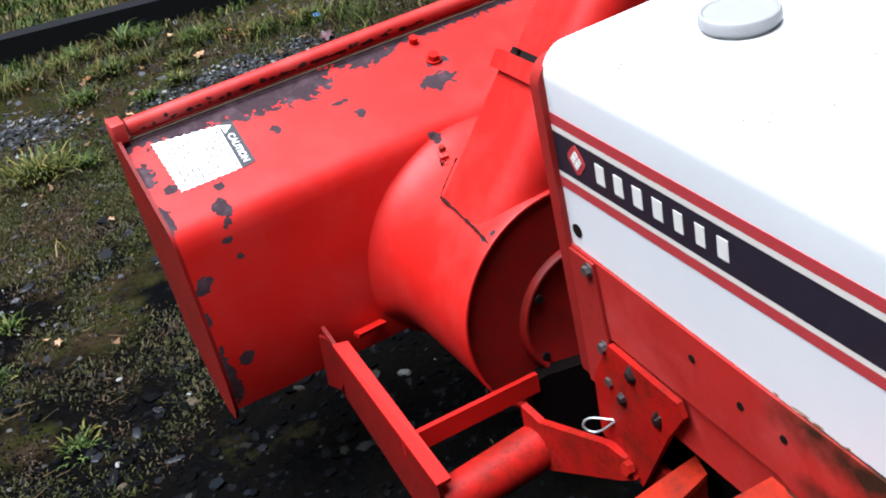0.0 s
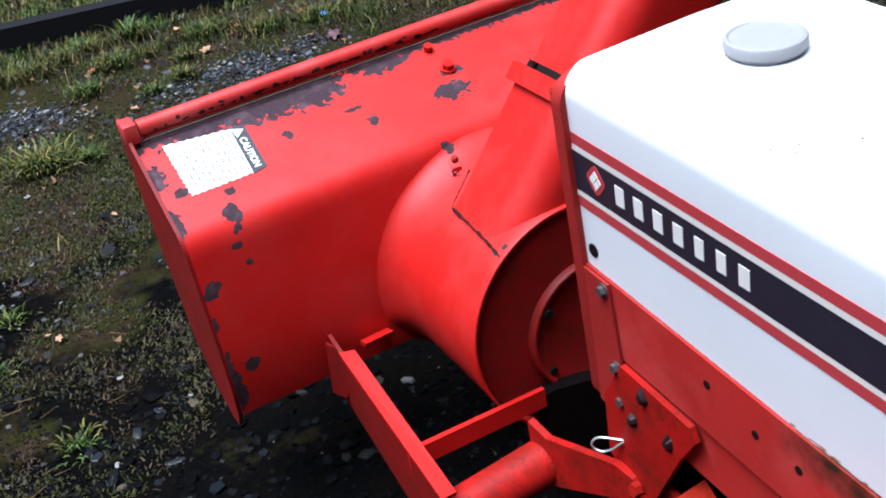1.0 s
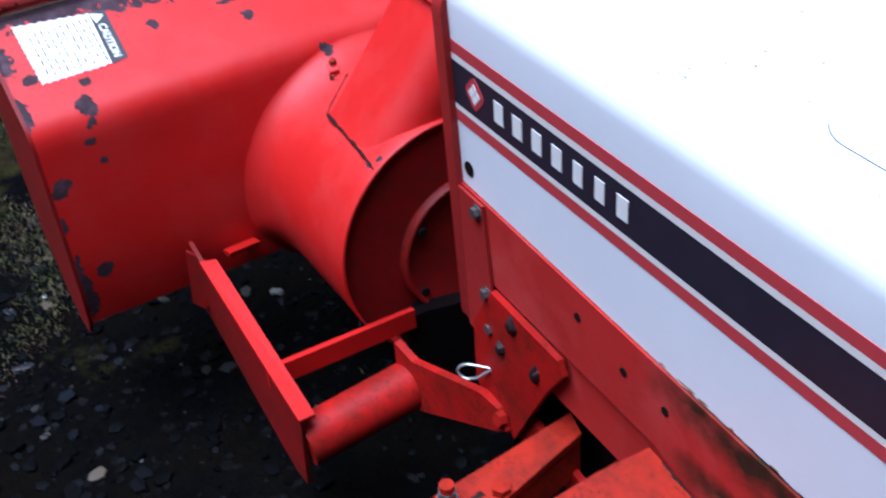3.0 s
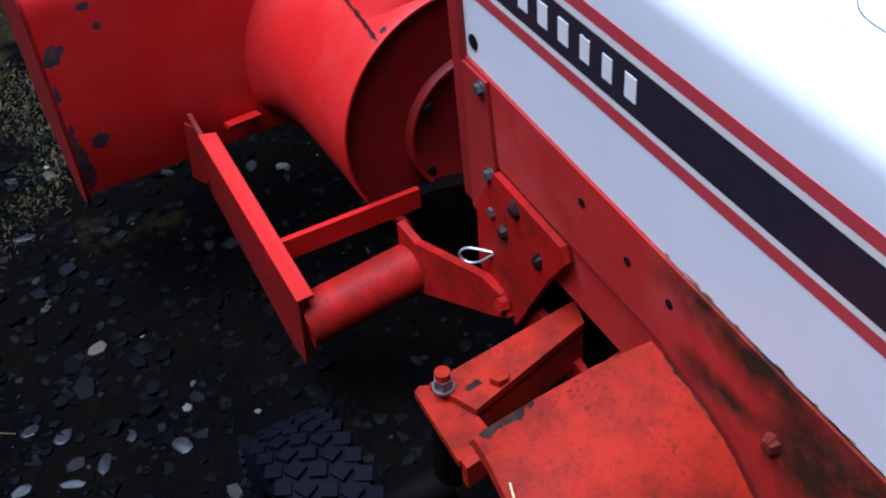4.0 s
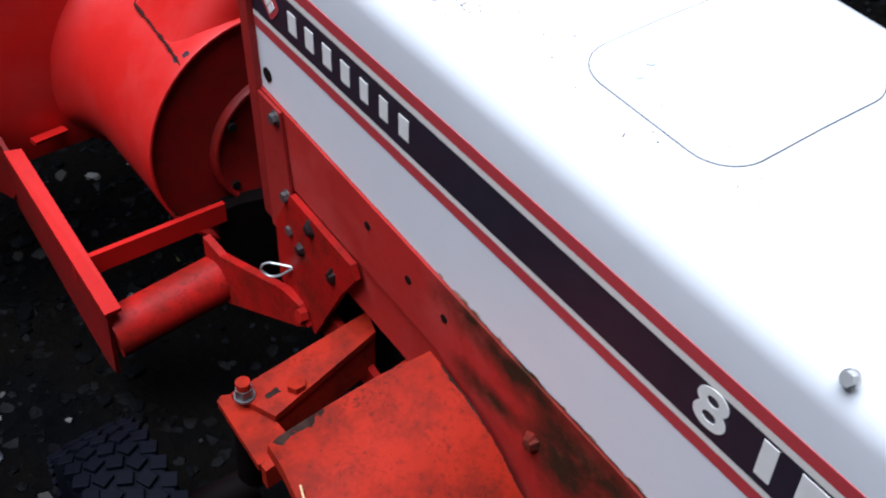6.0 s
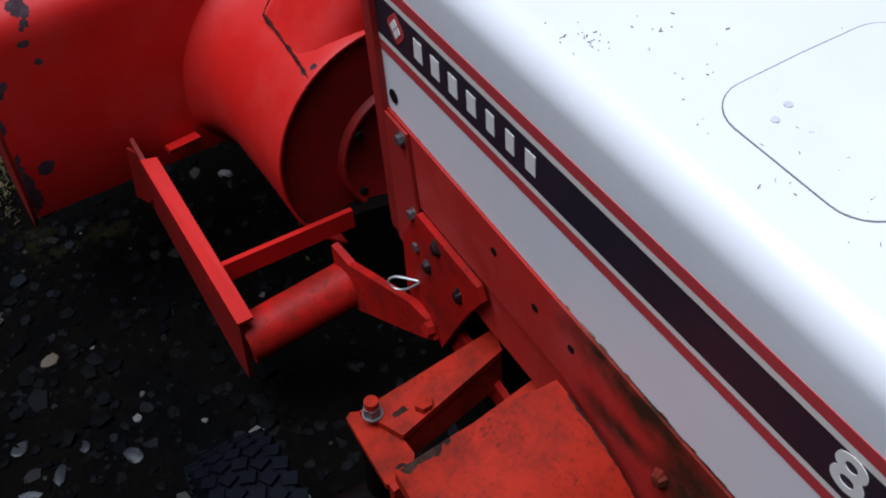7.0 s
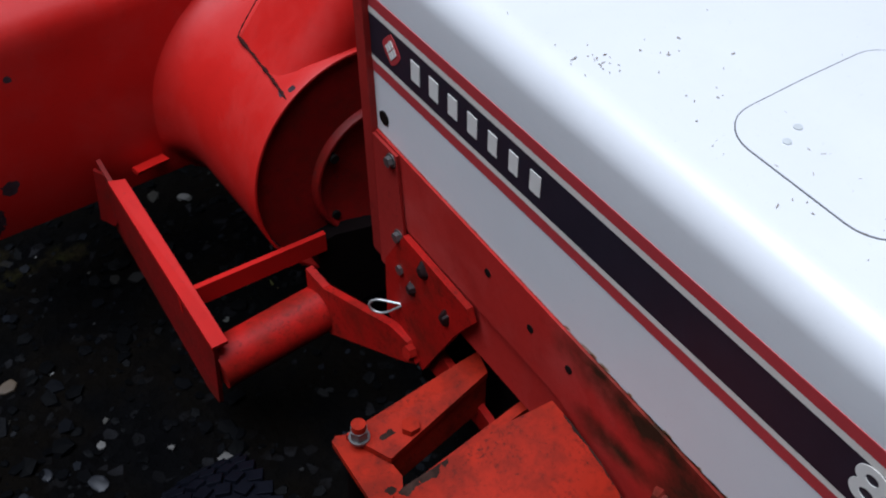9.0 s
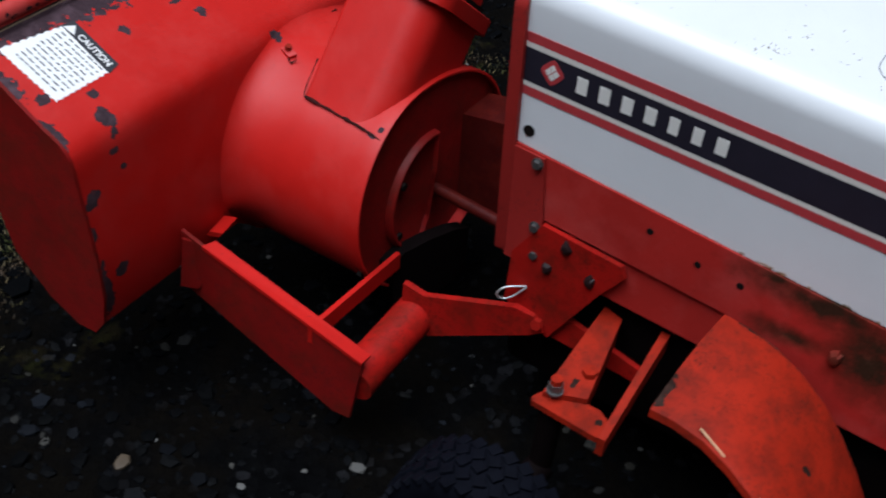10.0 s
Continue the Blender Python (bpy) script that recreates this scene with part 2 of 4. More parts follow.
def box(lo, hi, bev=0.002):
    bm = bmesh.new()
    c = [(a + b) / 2 for a, b in zip(lo, hi)]
    s = [b - a for a, b in zip(lo, hi)]
    bmesh.ops.create_cube(bm, size=1, matrix=Matrix.Translation(c) @ Matrix.Diagonal((*s, 1)))
    bevel(bm, bev)
    return bm


def solid(rings, closed=True, caps=True):
    """A mesh through rings of equally many points."""
    bm = bmesh.new()
    vs = [[bm.verts.new(p) for p in ring] for ring in rings]
    n = len(rings[0])
    for a, b in zip(vs, vs[1:]):
        for i in range(n if closed else n - 1):
            bm.faces.new((a[i], a[(i + 1) % n], b[(i + 1) % n], b[i]))
    if caps:
        bm.faces.new(vs[0])
        bm.faces.new(vs[-1][::-1])
    return bm


def plate(points, thick, bev=0.0015):
    """A flat plate: a polygon of points in one plane, thickened along thick."""
    t = Vector(thick)
    bm = solid([[Vector(p) for p in points], [Vector(p) + t for p in points]])
    bevel(bm, bev, 1)
    return bm


def rod(p0, p1, r, segs=16, bev=0.0, r1=None):
    p0, p1 = Vector(p0), Vector(p1)
    q = (p1 - p0).to_track_quat("Z", "Y").to_matrix()
    rings = [[p + q @ Vector((rr * math.cos(a), rr * math.sin(a), 0)) for a in (2 * math.pi * i / segs for i in range(segs))]
             for p, rr in ((p0, r), (p1, r if r1 is None else r1))]
    bm = solid(rings)
    bevel(bm, bev, 2)
    return bm


def hexbolt(name, at, axis, size, mat, parent, washer=None, label=""):
    at, axis = Vector(at), Vector(axis).normalized()
    bm = rod(at, at + axis * size * 0.65, size * 0.58, 6, size * 0.06)
    if washer:
        w = rod(at - axis * 0.002, at + axis * 0.002, size * washer, 20, 0.0006)
        me = bpy.data.meshes.new("tmp")
        w.to_mesh(me)
        w.free()
        bm.from_mesh(me)
        bpy.data.meshes.remove(me)
    return part(name, bm, mat, parent, label)


def arc(cx, cz, r, a0, a1, n):
    return [(cx + r * math.cos(radians(a0 + (a1 - a0) * i / n)), cz + r * math.sin(radians(a0 + (a1 - a0) * i / n))) for i in range(n + 1)]


# ---- ground ----
def ground_height(x, y):
    return 0.012 * noise.noise(Vector((x * 1.1, y * 1.1, 3.0))) + 0.006 * noise.noise(Vector((x * 5, y * 5, 7.0))) - 0.002


def ground_material():
    m, nt, b = material("mossy_gravel_ground")
    pos = nt.nodes.new("ShaderNodeNewGeometry").outputs["Position"]
    v = node(nt, "ShaderNodeTexVoronoi", Scale=60.0)
    nt.links.new(pos, v.inputs["Vector"])
    # Grit and soil far below their own tone, carrying the shade round the machine
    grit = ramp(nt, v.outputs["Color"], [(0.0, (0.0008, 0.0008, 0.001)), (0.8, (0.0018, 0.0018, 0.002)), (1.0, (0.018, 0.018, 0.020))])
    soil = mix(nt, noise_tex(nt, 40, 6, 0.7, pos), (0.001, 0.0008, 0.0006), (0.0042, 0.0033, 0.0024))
    base = mix(nt, ramp(nt, noise_tex(nt, 6, 4, 0.6, pos), [(0.4, (0, 0, 0)), (0.6, (1, 1, 1))]), grit, soil)
    moss = mix(nt, noise_tex(nt, 90, 5, 0.7, pos), (0.007, 0.0075, 0.0024), (0.027, 0.028, 0.006))
    brown = mix(nt, noise_tex(nt, 70, 5, 0.7, pos), (0.010, 0.007, 0.0035), (0.038, 0.026, 0.013))
    green = mix(nt, ramp(nt, noise_tex(nt, 9, 5, 0.65, pos), [(0.42, (0, 0, 0)), (0.6, (1, 1, 1))]), moss, brown)
    sep = nt.nodes.new("ShaderNodeSeparateXYZ")
    nt.links.new(pos, sep.inputs[0])
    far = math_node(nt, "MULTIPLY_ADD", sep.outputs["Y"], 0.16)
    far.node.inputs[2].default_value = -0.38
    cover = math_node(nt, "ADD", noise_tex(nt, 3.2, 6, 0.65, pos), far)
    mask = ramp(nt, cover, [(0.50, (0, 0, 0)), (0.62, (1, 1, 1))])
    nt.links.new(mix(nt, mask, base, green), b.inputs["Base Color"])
    b.inputs["Roughness"].default_value = 0.8
    b.inputs["Specular IOR Level"].default_value = 0.02
    h = math_node(nt, "ADD", v.outputs["Distance"], noise_tex(nt, 150, 5, 0.7, pos))
    bump(nt, b, h, 0.9, 0.006)
    return m


def build_ground():
    bm = bmesh.new()
    xs = [-60, -25, -10, -4] + [-2 + 0.06 * i for i in range(84)] + [3.5, 6, 12, 30, 60]
    ys = [-60, -25, -10, -4, -2] + [-1 + 0.06 * i for i in range(105)] + [6, 8, 12, 25, 60]
    rows = [[bm.verts.new((x, y, ground_height(x, y))) for x in xs] for y in ys]
    for a, b in zip(rows, rows[1:]):
        for i in range(len(xs) - 1):
            bm.faces.new((a[i], a[i + 1], b[i + 1], b[i]))
    return tagged(part("ground", bm, ground_material()), "mossy gravel yard with wet stones toned near black for shade, and thin grass", "ground", kind="structure")


ground = build_ground()

# ---- snow blower ----
blower = thing("snow_blower", (0.72, 1.6, 0.2), "red snow blower with chipped paint, mounted before the tractor", "snow blower")
BX0, BX1 = 0.205, 1.235
# profile of the rear sheet, from its lower edge up and over to the front rail
PROFILE = [(1.575, 0.235), (1.566, 0.30), (1.570, 0.38), (1.580, 0.46), (1.587, 0.51), (1.590, 0.535), (1.5935, 0.552), (1.600, 0.565), (1.611, 0.5755), (1.628, 0.585), (1.645, 0.592), (1.81, 0.664)]


def housing():
    out = [(y, z) for y, z in PROFILE]
    inn = []
    for i, (y, z) in enumerate(PROFILE):
        a, b = PROFILE[max(0, i - 1)], PROFILE[min(len(PROFILE) - 1, i + 1)]
        ty, tz = b[0] - a[0], b[1] - a[1]
        l = math.hypot(ty, tz)
        inn.append((y + 0.004 * tz / l, z - 0.004 * ty / l))
    loop = out + inn[::-1]
    n = 24
    rings = [[(BX0 + (BX1 - BX0) * i / n, y, z) for y, z in loop] for i in range(n + 1)]
    return solid(rings)


part("rear_sheet", housing(), M_HOUSING, blower, "curved red sheet with paint chipped to dark metal")


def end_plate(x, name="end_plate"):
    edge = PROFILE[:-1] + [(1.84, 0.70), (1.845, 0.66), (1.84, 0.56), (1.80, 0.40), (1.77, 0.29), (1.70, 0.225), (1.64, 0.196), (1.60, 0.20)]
    return part(name, plate([(x, y, z) for y, z in edge], (0.006, 0, 0)), M_RED_SHADED, blower, "red end plate painted darker for its shaded side, speckled and scraped")


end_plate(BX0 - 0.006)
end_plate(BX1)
def top_rail():
    loop = [(1.814 + 0.0150 * math.cos(radians(-a)), 0.6815 + 0.0150 * math.sin(radians(-a))) for a in range(130, 411, 15)] + [(1.828, 0.667), (1.802, 0.667)]
    return solid([[(x, y, z) for y, z in loop] for x in (BX0 + 0.02, 0.5, 0.8, BX1 - 0.02)])


part("top_rail", top_rail(), M_RAIL, blower)
part("rail_lip", rod((BX0 + 0.02, 1.7955, 0.6665), (BX1 - 0.02, 1.7955, 0.6665), 0.0010, 8), plain("dusty_edge", (0.13, 0.09, 0.055), 0.8, var=0.5, scale=90), blower)
part("rail_end", box((BX0 - 0.008, 1.79, 0.666), (BX0 + 0.016, 1.834, 0.700), 0.003), M_RAIL, blower)
part("rail_end", box((BX1 - 0.016, 1.79, 0.666), (BX1 + 0.008, 1.834, 0.700), 0.003), M_RAIL, blower)

# impeller drum, its axis along y, a little tipped
DC = Vector((0.718, 1.315, 0.342))
DR = 0.194


def drum_ring(y, r, n=72, wide=1.45, tip=0.07):
    ring = []
    for i in range(n):
        c, s = math.cos(2 * math.pi * i / n), math.sin(2 * math.pi * i / n)
        ring.append((DC.x + r * c * (wide if c > 0 else 1), y + tip * r * s, DC.z + r * s))
    return ring


def sheet_y(z):
    """Where the rear sheet stands at a height."""
    if z <= PROFILE[0][1]:
        return PROFILE[0][0]
    for (y0, z0), (y1, z1) in zip(PROFILE, PROFILE[1:]):
        if z <= z1:
            return y0 + (y1 - y0) * (z - z0) / (z1 - z0)
    return PROFILE[-1][0]


def drum_flare(u, n=72, wide=1.45):
    """A ring of the swept fillet by which the drum runs out into the rear sheet; u from 0 on the drum to 1 on the sheet."""
    ring = []
    for i in range(n):
        c, s = math.cos(2 * math.pi * i / n), math.sin(2 * math.pi * i / n)
        under = max(0.0, min(1.0, (-s - 0.15) / 0.5))
        over = max(0.0, min(1.0, (s - 0.3) / 0.6))
        grow, depth = 0.046 * (1 - 0.8 * under) * (1 - 0.3 * over), 0.105 * (1 - 0.6 * under)
        r = DR + grow * (1 - math.cos(u * math.pi / 2)) ** 1.1
        y = sheet_y(DC.z + r * s) + 0.0015 - depth * (1 - math.sin(u * math.pi / 2))
        ring.append((DC.x + r * c * (wide if c > 0 else 1), y, DC.z + r * s))
    return ring


part("impeller_drum", solid([drum_ring(1.307, DR - 0.003), drum_ring(1.305, DR)] + [drum_flare(k / 14) for k in range(15)], caps=False), M_HOUSING, blower)
part("drum_rim", solid([drum_ring(1.330, DR + 0.001), drum_ring(1.303, DR + 0.0016), drum_ring(1.300, DR + 0.0005), drum_ring(1.300, DR - 0.003), drum_ring(1.343, DR - 0.004)], caps=False), M_HOUSING, blower)
part("drum_cover", solid([drum_ring(1.314, DR - 0.0045, tip=0.03), drum_ring(1.316, DR - 0.009, tip=0.03), drum_ring(1.3165, 0.02, tip=0.03)]), M_RED_SHADED, blower)


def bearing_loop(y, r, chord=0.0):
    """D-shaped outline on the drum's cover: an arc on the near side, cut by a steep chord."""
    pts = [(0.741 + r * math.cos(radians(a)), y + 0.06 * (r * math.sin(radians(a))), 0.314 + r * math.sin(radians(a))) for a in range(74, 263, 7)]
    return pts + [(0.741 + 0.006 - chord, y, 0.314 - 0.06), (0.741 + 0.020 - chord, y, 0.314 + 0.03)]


part("bearing_plate", solid([bearing_loop(1.322, 0.120), bearing_loop(1.302, 0.1175), bearing_loop(1.298, 0.115), bearing_loop(1.298, 0.111), bearing_loop(1.304, 0.106), bearing_loop(1.307, 0.101), bearing_loop(1.307, 0.03)]), M_RED_SHADED, blower, "D-shaped red plate with a rolled lip")
# guard and guessed shaft, with the shade behind the drum in their colour
part("shaft_guard", plate([(0.868, 1.315, 0.405), (0.868, 1.17, 0.43), (0.868, 1.13, 0.38), (0.868, 1.13, 0.24), (0.868, 1.315, 0.20)], (0.006, 0, 0)), M_RED_DEEP_SHADE, blower)
part("guard_top", plate([(0.868, 1.315, 0.405), (0.868, 1.17, 0.43), (0.96, 1.17, 0.43), (0.96, 1.315, 0.405)], (0, 0, 0.005)), M_RED_DEEP_SHADE, blower)
part("drive_shaft", rod((0.785, 1.318, 0.29), (0.785, 1.06, 0.27), 0.012, 20), M_RED_DEEP_SHADE, blower, "guessed drive shaft, its red darkened for shade")
for x, z in ((0.655, 0.262), (0.660, 0.372)):
    part("cover_bolt", rod((x, 1.309, z), (x, 1.299, z), 0.0075, 12, 0.002), M_IRON, blower)
hexbolt("cover_bolt", (0.548, 1.313, 0.245), (0, -1, 0), 0.013, M_IRON, blower)


def dark_gap_block():
    """Made-up block that fills the dark gap below the shaft, between the cross bar's end and the tractor."""
    front = [(0.606, 1.282, 0.238), (0.640, 1.278, 0.246), (0.70, 1.262, 0.246), (0.76, 1.246, 0.238), (0.80, 1.240, 0.22), (0.80, 1.240, 0.11), (0.64, 1.262, 0.10), (0.612, 1.280, 0.15)]
    bm = solid([[(x, y + d, z) for x, y, z in front] for d in (0.0, 0.028)])
    bevel(bm, 0.006, 2)
    return bm


part("dark_gap_block", dark_gap_block(), M_SHADE_BLACK, blower, "made-up black block filling the dark gap")


# discharge chute: a rounded tube that leaves the drum up and to the far side
def chute_ring(along, grow=0.0, wide=0.215):
    """Rounded-rectangle section of the tube; along is the way up its axis."""
    d0, d1, y0, y1 = -grow, wide + grow, 1.322 - grow, 1.487 + grow
    ring = []
    for cd, cy, r, a0 in ((d0, y0, 0.055, 180), (d1, y0, 0.04, 270), (d1, y1, 0.04, 0), (d0, y1, 0.010, 90)):
        sd, sy = (1 if cd == d0 else -1), (1 if cy == y0 else -1)
        for k in range(9):
            a = radians(a0 + 90 * k / 8)
            ring.append((cd + sd * r + r * math.cos(a), cy + sy * r + r * math.sin(a)))
    return [(0.610 + 0.63 * along + 0.776 * d, y, 0.503 + 0.776 * along - 0.63 * d) for d, y in ring]


part("chute_base", solid([chute_ring(v) for v in (-0.05, 0.0, 0.06, 0.12, 0.18, 0.245)], caps=False), M_HOUSING, blower)
flange = part("chute_flange", solid([chute_ring(0.232, 0.001), chute_ring(0.230, 0.012), chute_ring(0.258, 0.013), chute_ring(0.260, 0.010), chute_ring(0.261, -0.004)], caps=False), M_HOUSING, blower)
hexbolt("flange_bolt", (0.754, 1.365, 0.701), (-0.78, 0, 0.63), 0.009, M_RED_DIRTY, flange)
hexbolt("flange_bolt", (0.776, 1.455, 0.710), (0.63, 0, 0.776), 0.010, M_IRON, flange)
part("flange_gap", solid([chute_ring(0.255, -0.003), chute_ring(0.272, -0.004), chute_ring(0.273, -0.02)], caps=False), M_IRON, flange)
part("chute", solid([chute_ring(0.268, -0.008), chute_ring(0.36, -0.008), chute_ring(0.55, -0.012)]), M_HOUSING, blower)
# welded seams round the foot of the chute, and the sheet that joins it to the drum
M_SEAM = plain("dark_weld_seam", (0.030, 0.008, 0.007), 0.6, spec=0.1)


def seam(pts, r=0.0016):
    cu = bpy.data.curves.new("weld_seam", "CURVE")
    cu.dimensions, cu.bevel_depth, cu.bevel_resolution = "3D", r, 1
    sp = cu.splines.new("BEZIER")
    beads = []
    for a, b in zip(pts, pts[1:]):
        beads += [Vector(a).lerp(Vector(b), k / 5) for k in range(5)]
    beads.append(Vector(pts[-1]))
    sp.bezier_points.add(len(beads) - 1)
    for k, (bp, p) in enumerate(zip(sp.bezier_points, beads)):
        stray = Vector((noise.noise(Vector((k * 0.9, 3.0, 1.0))), noise.noise(Vector((k * 0.9, 7.0, 5.0))), 0)) * 0.5 * r
        bp.co, bp.handle_left_type, bp.handle_right_type = p + stray, "AUTO", "AUTO"
        bp.radius = max(0.35, 0.95 + 1.1 * noise.noise(Vector((k * 1.7, p.x * 40, 2.0))))
    tmp = new("seam_tmp", cu)
    me = bpy.data.meshes.new_from_object(tmp)
    bpy.data.objects.remove(tmp)
    bm = bmesh.new()
    bm.from_mesh(me)
    bpy.data.meshes.remove(me)
    return bm


part("weld_seam", seam([(0.601, 1.318, 0.496), (0.602, 1.345, 0.502), (0.6045, 1.37, 0.5035), (0.6075, 1.42, 0.506), (0.611, 1.482, 0.509)], 0.0025), M_SEAM, blower)
part("weld_seam", seam([(0.611, 1.483, 0.509), (0.618, 1.4865, 0.5165), (0.630, 1.4880, 0.530), (0.655, 1.4880, 0.560)], 0.0012), M_SEAM, blower)
part("weld_seam", seam([(0.690, 1.568, 0.541), (0.704, 1.571, 0.5425), (0.732, 1.576, 0.5435), (0.771, 1.582, 0.5445), (0.804, 1.585, 0.5435), (0.836, 1.586, 0.541)], 0.0012), M_SEAM, blower)
# clip where the drum meets the housing
part("latch_clip", plate([(0.655, 1.551, 0.538), (0.667, 1.543, 0.542), (0.671, 1.566, 0.549), (0.660, 1.571, 0.546)], (0.001, 0.002, -0.014), 0.001), M_HOUSING, blower)
hexbolt("latch_bolt", (0.666, 1.561, 0.548), (-0.3, -0.4, 1), 0.009, M_RED_DIRTY, blower, 0.7)
part("weld_seam", seam([(0.654, 1.552, 0.535), (0.651, 1.543, 0.531), (0.659, 1.537, 0.537)], 0.0015), M_SEAM, blower)


# side arm, cross bar, lift tube and link


def side_arm(x):
    bm = plate([(x, 1.565, 0.322), (x, 1.515, 0.308), (x, 1.182, 0.236), (x, 1.205, 0.09), (x, 1.24, 0.085), (x, 1.57, 0.20)], (0.007, 0, 0))
    return bm


part("side_arm", side_arm(0.379), M_RED_SHADED, blower, "side arm with a speckled red web painted darker for shade")
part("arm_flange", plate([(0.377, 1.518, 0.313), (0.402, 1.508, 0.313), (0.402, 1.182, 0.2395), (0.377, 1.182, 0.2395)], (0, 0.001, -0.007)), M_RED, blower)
part("arm_bracket", plate([(0.368, 1.552, 0.316), (0.377, 1.542, 0.310), (0.390, 1.524, 0.284), (0.393, 1.518, 0.252), (0.374, 1.53, 0.21), (0.362, 1.56, 0.21)], (0.004, 0.004, 0)), M_RED_SHADED, blower)
part("cross_bar", plate([(0.378, 1.284, 0.258), (0.62, 1.275, 0.260), (0.62, 1.275, 0.225), (0.378, 1.284, 0.222)], (0, 0.009, 0)), M_RED, blower)
part("lift_tube", rod((0.387, 1.205, 0.172), (0.575, 1.205, 0.19), 0.038, 28, 0.003), M_OILY, blower)
part("lift_link", plate([(0.556, 1.225, 0.262), (0.562, 1.185, 0.25), (0.575, 1.02, 0.31), (0.58, 0.985, 0.305), (0.58, 0.965, 0.28), (0.578, 0.99, 0.262), (0.56, 1.17, 0.165), (0.556, 1.225, 0.16)], (0.012, 0.001, 0)), M_OILY, blower)
part("lift_bar", plate([(0.60, 1.0, 0.30), (0.60, 0.94, 0.315), (0.60, 0.80, 0.28), (0.60, 0.80, 0.25), (0.60, 0.98, 0.262)], (0.01, 0, 0)), M_OILY, blower)
hexbolt("link_pin", (0.584, 0.977, 0.293), (-1, 0, 0.2), 0.018, M_OILY, blower)
# small tab on the rear sheet beside the arm
part("tab", plate([(0.427, 1.516, 0.308), (0.486, 1.535, 0.296), (0.486, 1.543, 0.284), (0.427, 1.524, 0.296)], (0, 0.03, -0.010)), M_RED, blower)
hexbolt("top_bolt", (0.761, 1.730, 0.631), (0, -0.35, 1), 0.018, M_RED, blower, 0.8)
hexbolt("top_bolt", (0.753, 1.783, 0.654), (0, -0.35, 1), 0.015, M_RED, blower)

# ---- garden tractor ----
tractor = thing("garden_tractor", (0.78, 0.6, 0.0), "white and red garden tractor with a striped hood and worn paint", "tractor")
HX0, HX1, HY0, HY1, SL = 0.600, 0.985, -0.05, 1.082, 0.035
RX, RZ = 0.037, 0.041  # the rounded shoulder of the striped side


def hz(z, y):
    return z + SL * (y - 1.08)


def hood_low(y):
    """Lower edge of the white side; ragged with rust towards the seat."""
    low = 0.609 + 0.080 * (y - 1.07)
    if y < 0.68:
        low += 0.0018 * noise.noise(Vector((y * 45, 0, 0))) + 0.0011 * noise.noise(Vector((y * 170, 4, 0))) + 0.001 * min(1, (0.68 - y) * 8)
    return low


def hood_loop(y, inset=0.0):
    r, x0, x1, top = 0.030, HX0 + inset, HX1 - inset, 0.875 - inset
    low = hood_low(y)
    left = [(x0 + RX * (1 - math.cos(radians(9 * k))), hz(top, y) - RZ * (1 - math.sin(radians(9 * k)))) for k in range(11)]
    right = arc(x1 - r, hz(top, y) - r, r, 90, 0, 10)
    pts = [(x0, low), (x0, hz(0.70, y)), (x0, hz(0.79, y))] + left + [((x0 + x1) / 2, hz(top + 0.003, y))] + right + [(x1, hz(0.70, y)), (x1, low)]
    return [(x, y, z) for x, z in pts]


def hood_shell():
    n = 160
    ys = [HY0 + (HY1 - HY0) * i / n for i in range(n + 1)]
    return solid([hood_loop(y) + hood_loop(y, 0.003)[::-1] for y in ys])


hood = part("hood", hood_shell(), M_WHITE, tractor, "white sheet-metal hood with a striped side")


def stripe(name, z0, z1, mat, proud=0.0008, y0=HY0 + 0.002, y1=1.079):
    n = 12
    rings = []
    for i in range(n + 1):
        y = y0 + (y1 - y0) * i / n
        a, c = hz(z0, y), hz(z1, y)
        rings.append([(HX0 + 0.001, y, a), (HX0 - proud, y, a), (HX0 - proud, y, c), (HX0 + 0.001, y, c)])
    return part(name, solid(rings), mat, hood)


stripe("red_stripe", 0.7785, 0.794, M_RED_DECAL)
stripe("cream_line", 0.7700, 0.7785, M_CREAM)
stripe("black_band", 0.7155, 0.7700, M_BLACK_DECAL)
stripe("cream_line", 0.7080, 0.7155, M_CREAM)
stripe("red_stripe", 0.6935, 0.7080, M_RED_DECAL)


def side_plate(name, pts, mat, proud=0.0016):
    """A flat sticker on the hood side; pts in (y, z at the front)."""
    return part(name, plate([(HX0 - proud, y, hz(z, y)) for y, z in pts], (0.001, 0, 0), 0), mat, hood)


for i in range(7):
    yc = 0.981 - 0.0355 * i
    w = (0.0085, 0.0085, 0.0085, 0.0085, 0.0075, 0.0075, 0.0085)[i]
    side_plate("brand_bar", [(yc + w, 0.731), (yc - w, 0.731), (yc - w, 0.757), (yc + w, 0.757)], M_LETTER)
side_plate("emblem", [(1.029 + 0.0190 * dy, 0.745 + 0.0205 * dz) for dy, dz in ((0, 1), (-0.3, 0.82), (-0.85, 0.25), (-0.95, 0), (-0.85, -0.25), (-0.3, -0.82), (0, -1), (0.3, -0.82), (0.85, -0.25), (0.95, 0), (0.85, 0.25), (0.3, 0.82))], M_RED_DECAL)
for dy, dz in ((0, 0.0072), (0, -0.0072), (0.0062, 0), (-0.0062, 0)):
    side_plate("emblem_lozenge", [(1.029 + dy, 0.745 + dz + 0.0062), (1.029 + dy - 0.0053, 0.745 + dz), (1.029 + dy, 0.745 + dz - 0.0062), (1.029 + dy + 0.0053, 0.745 + dz)], M_LETTER, 0.0024)


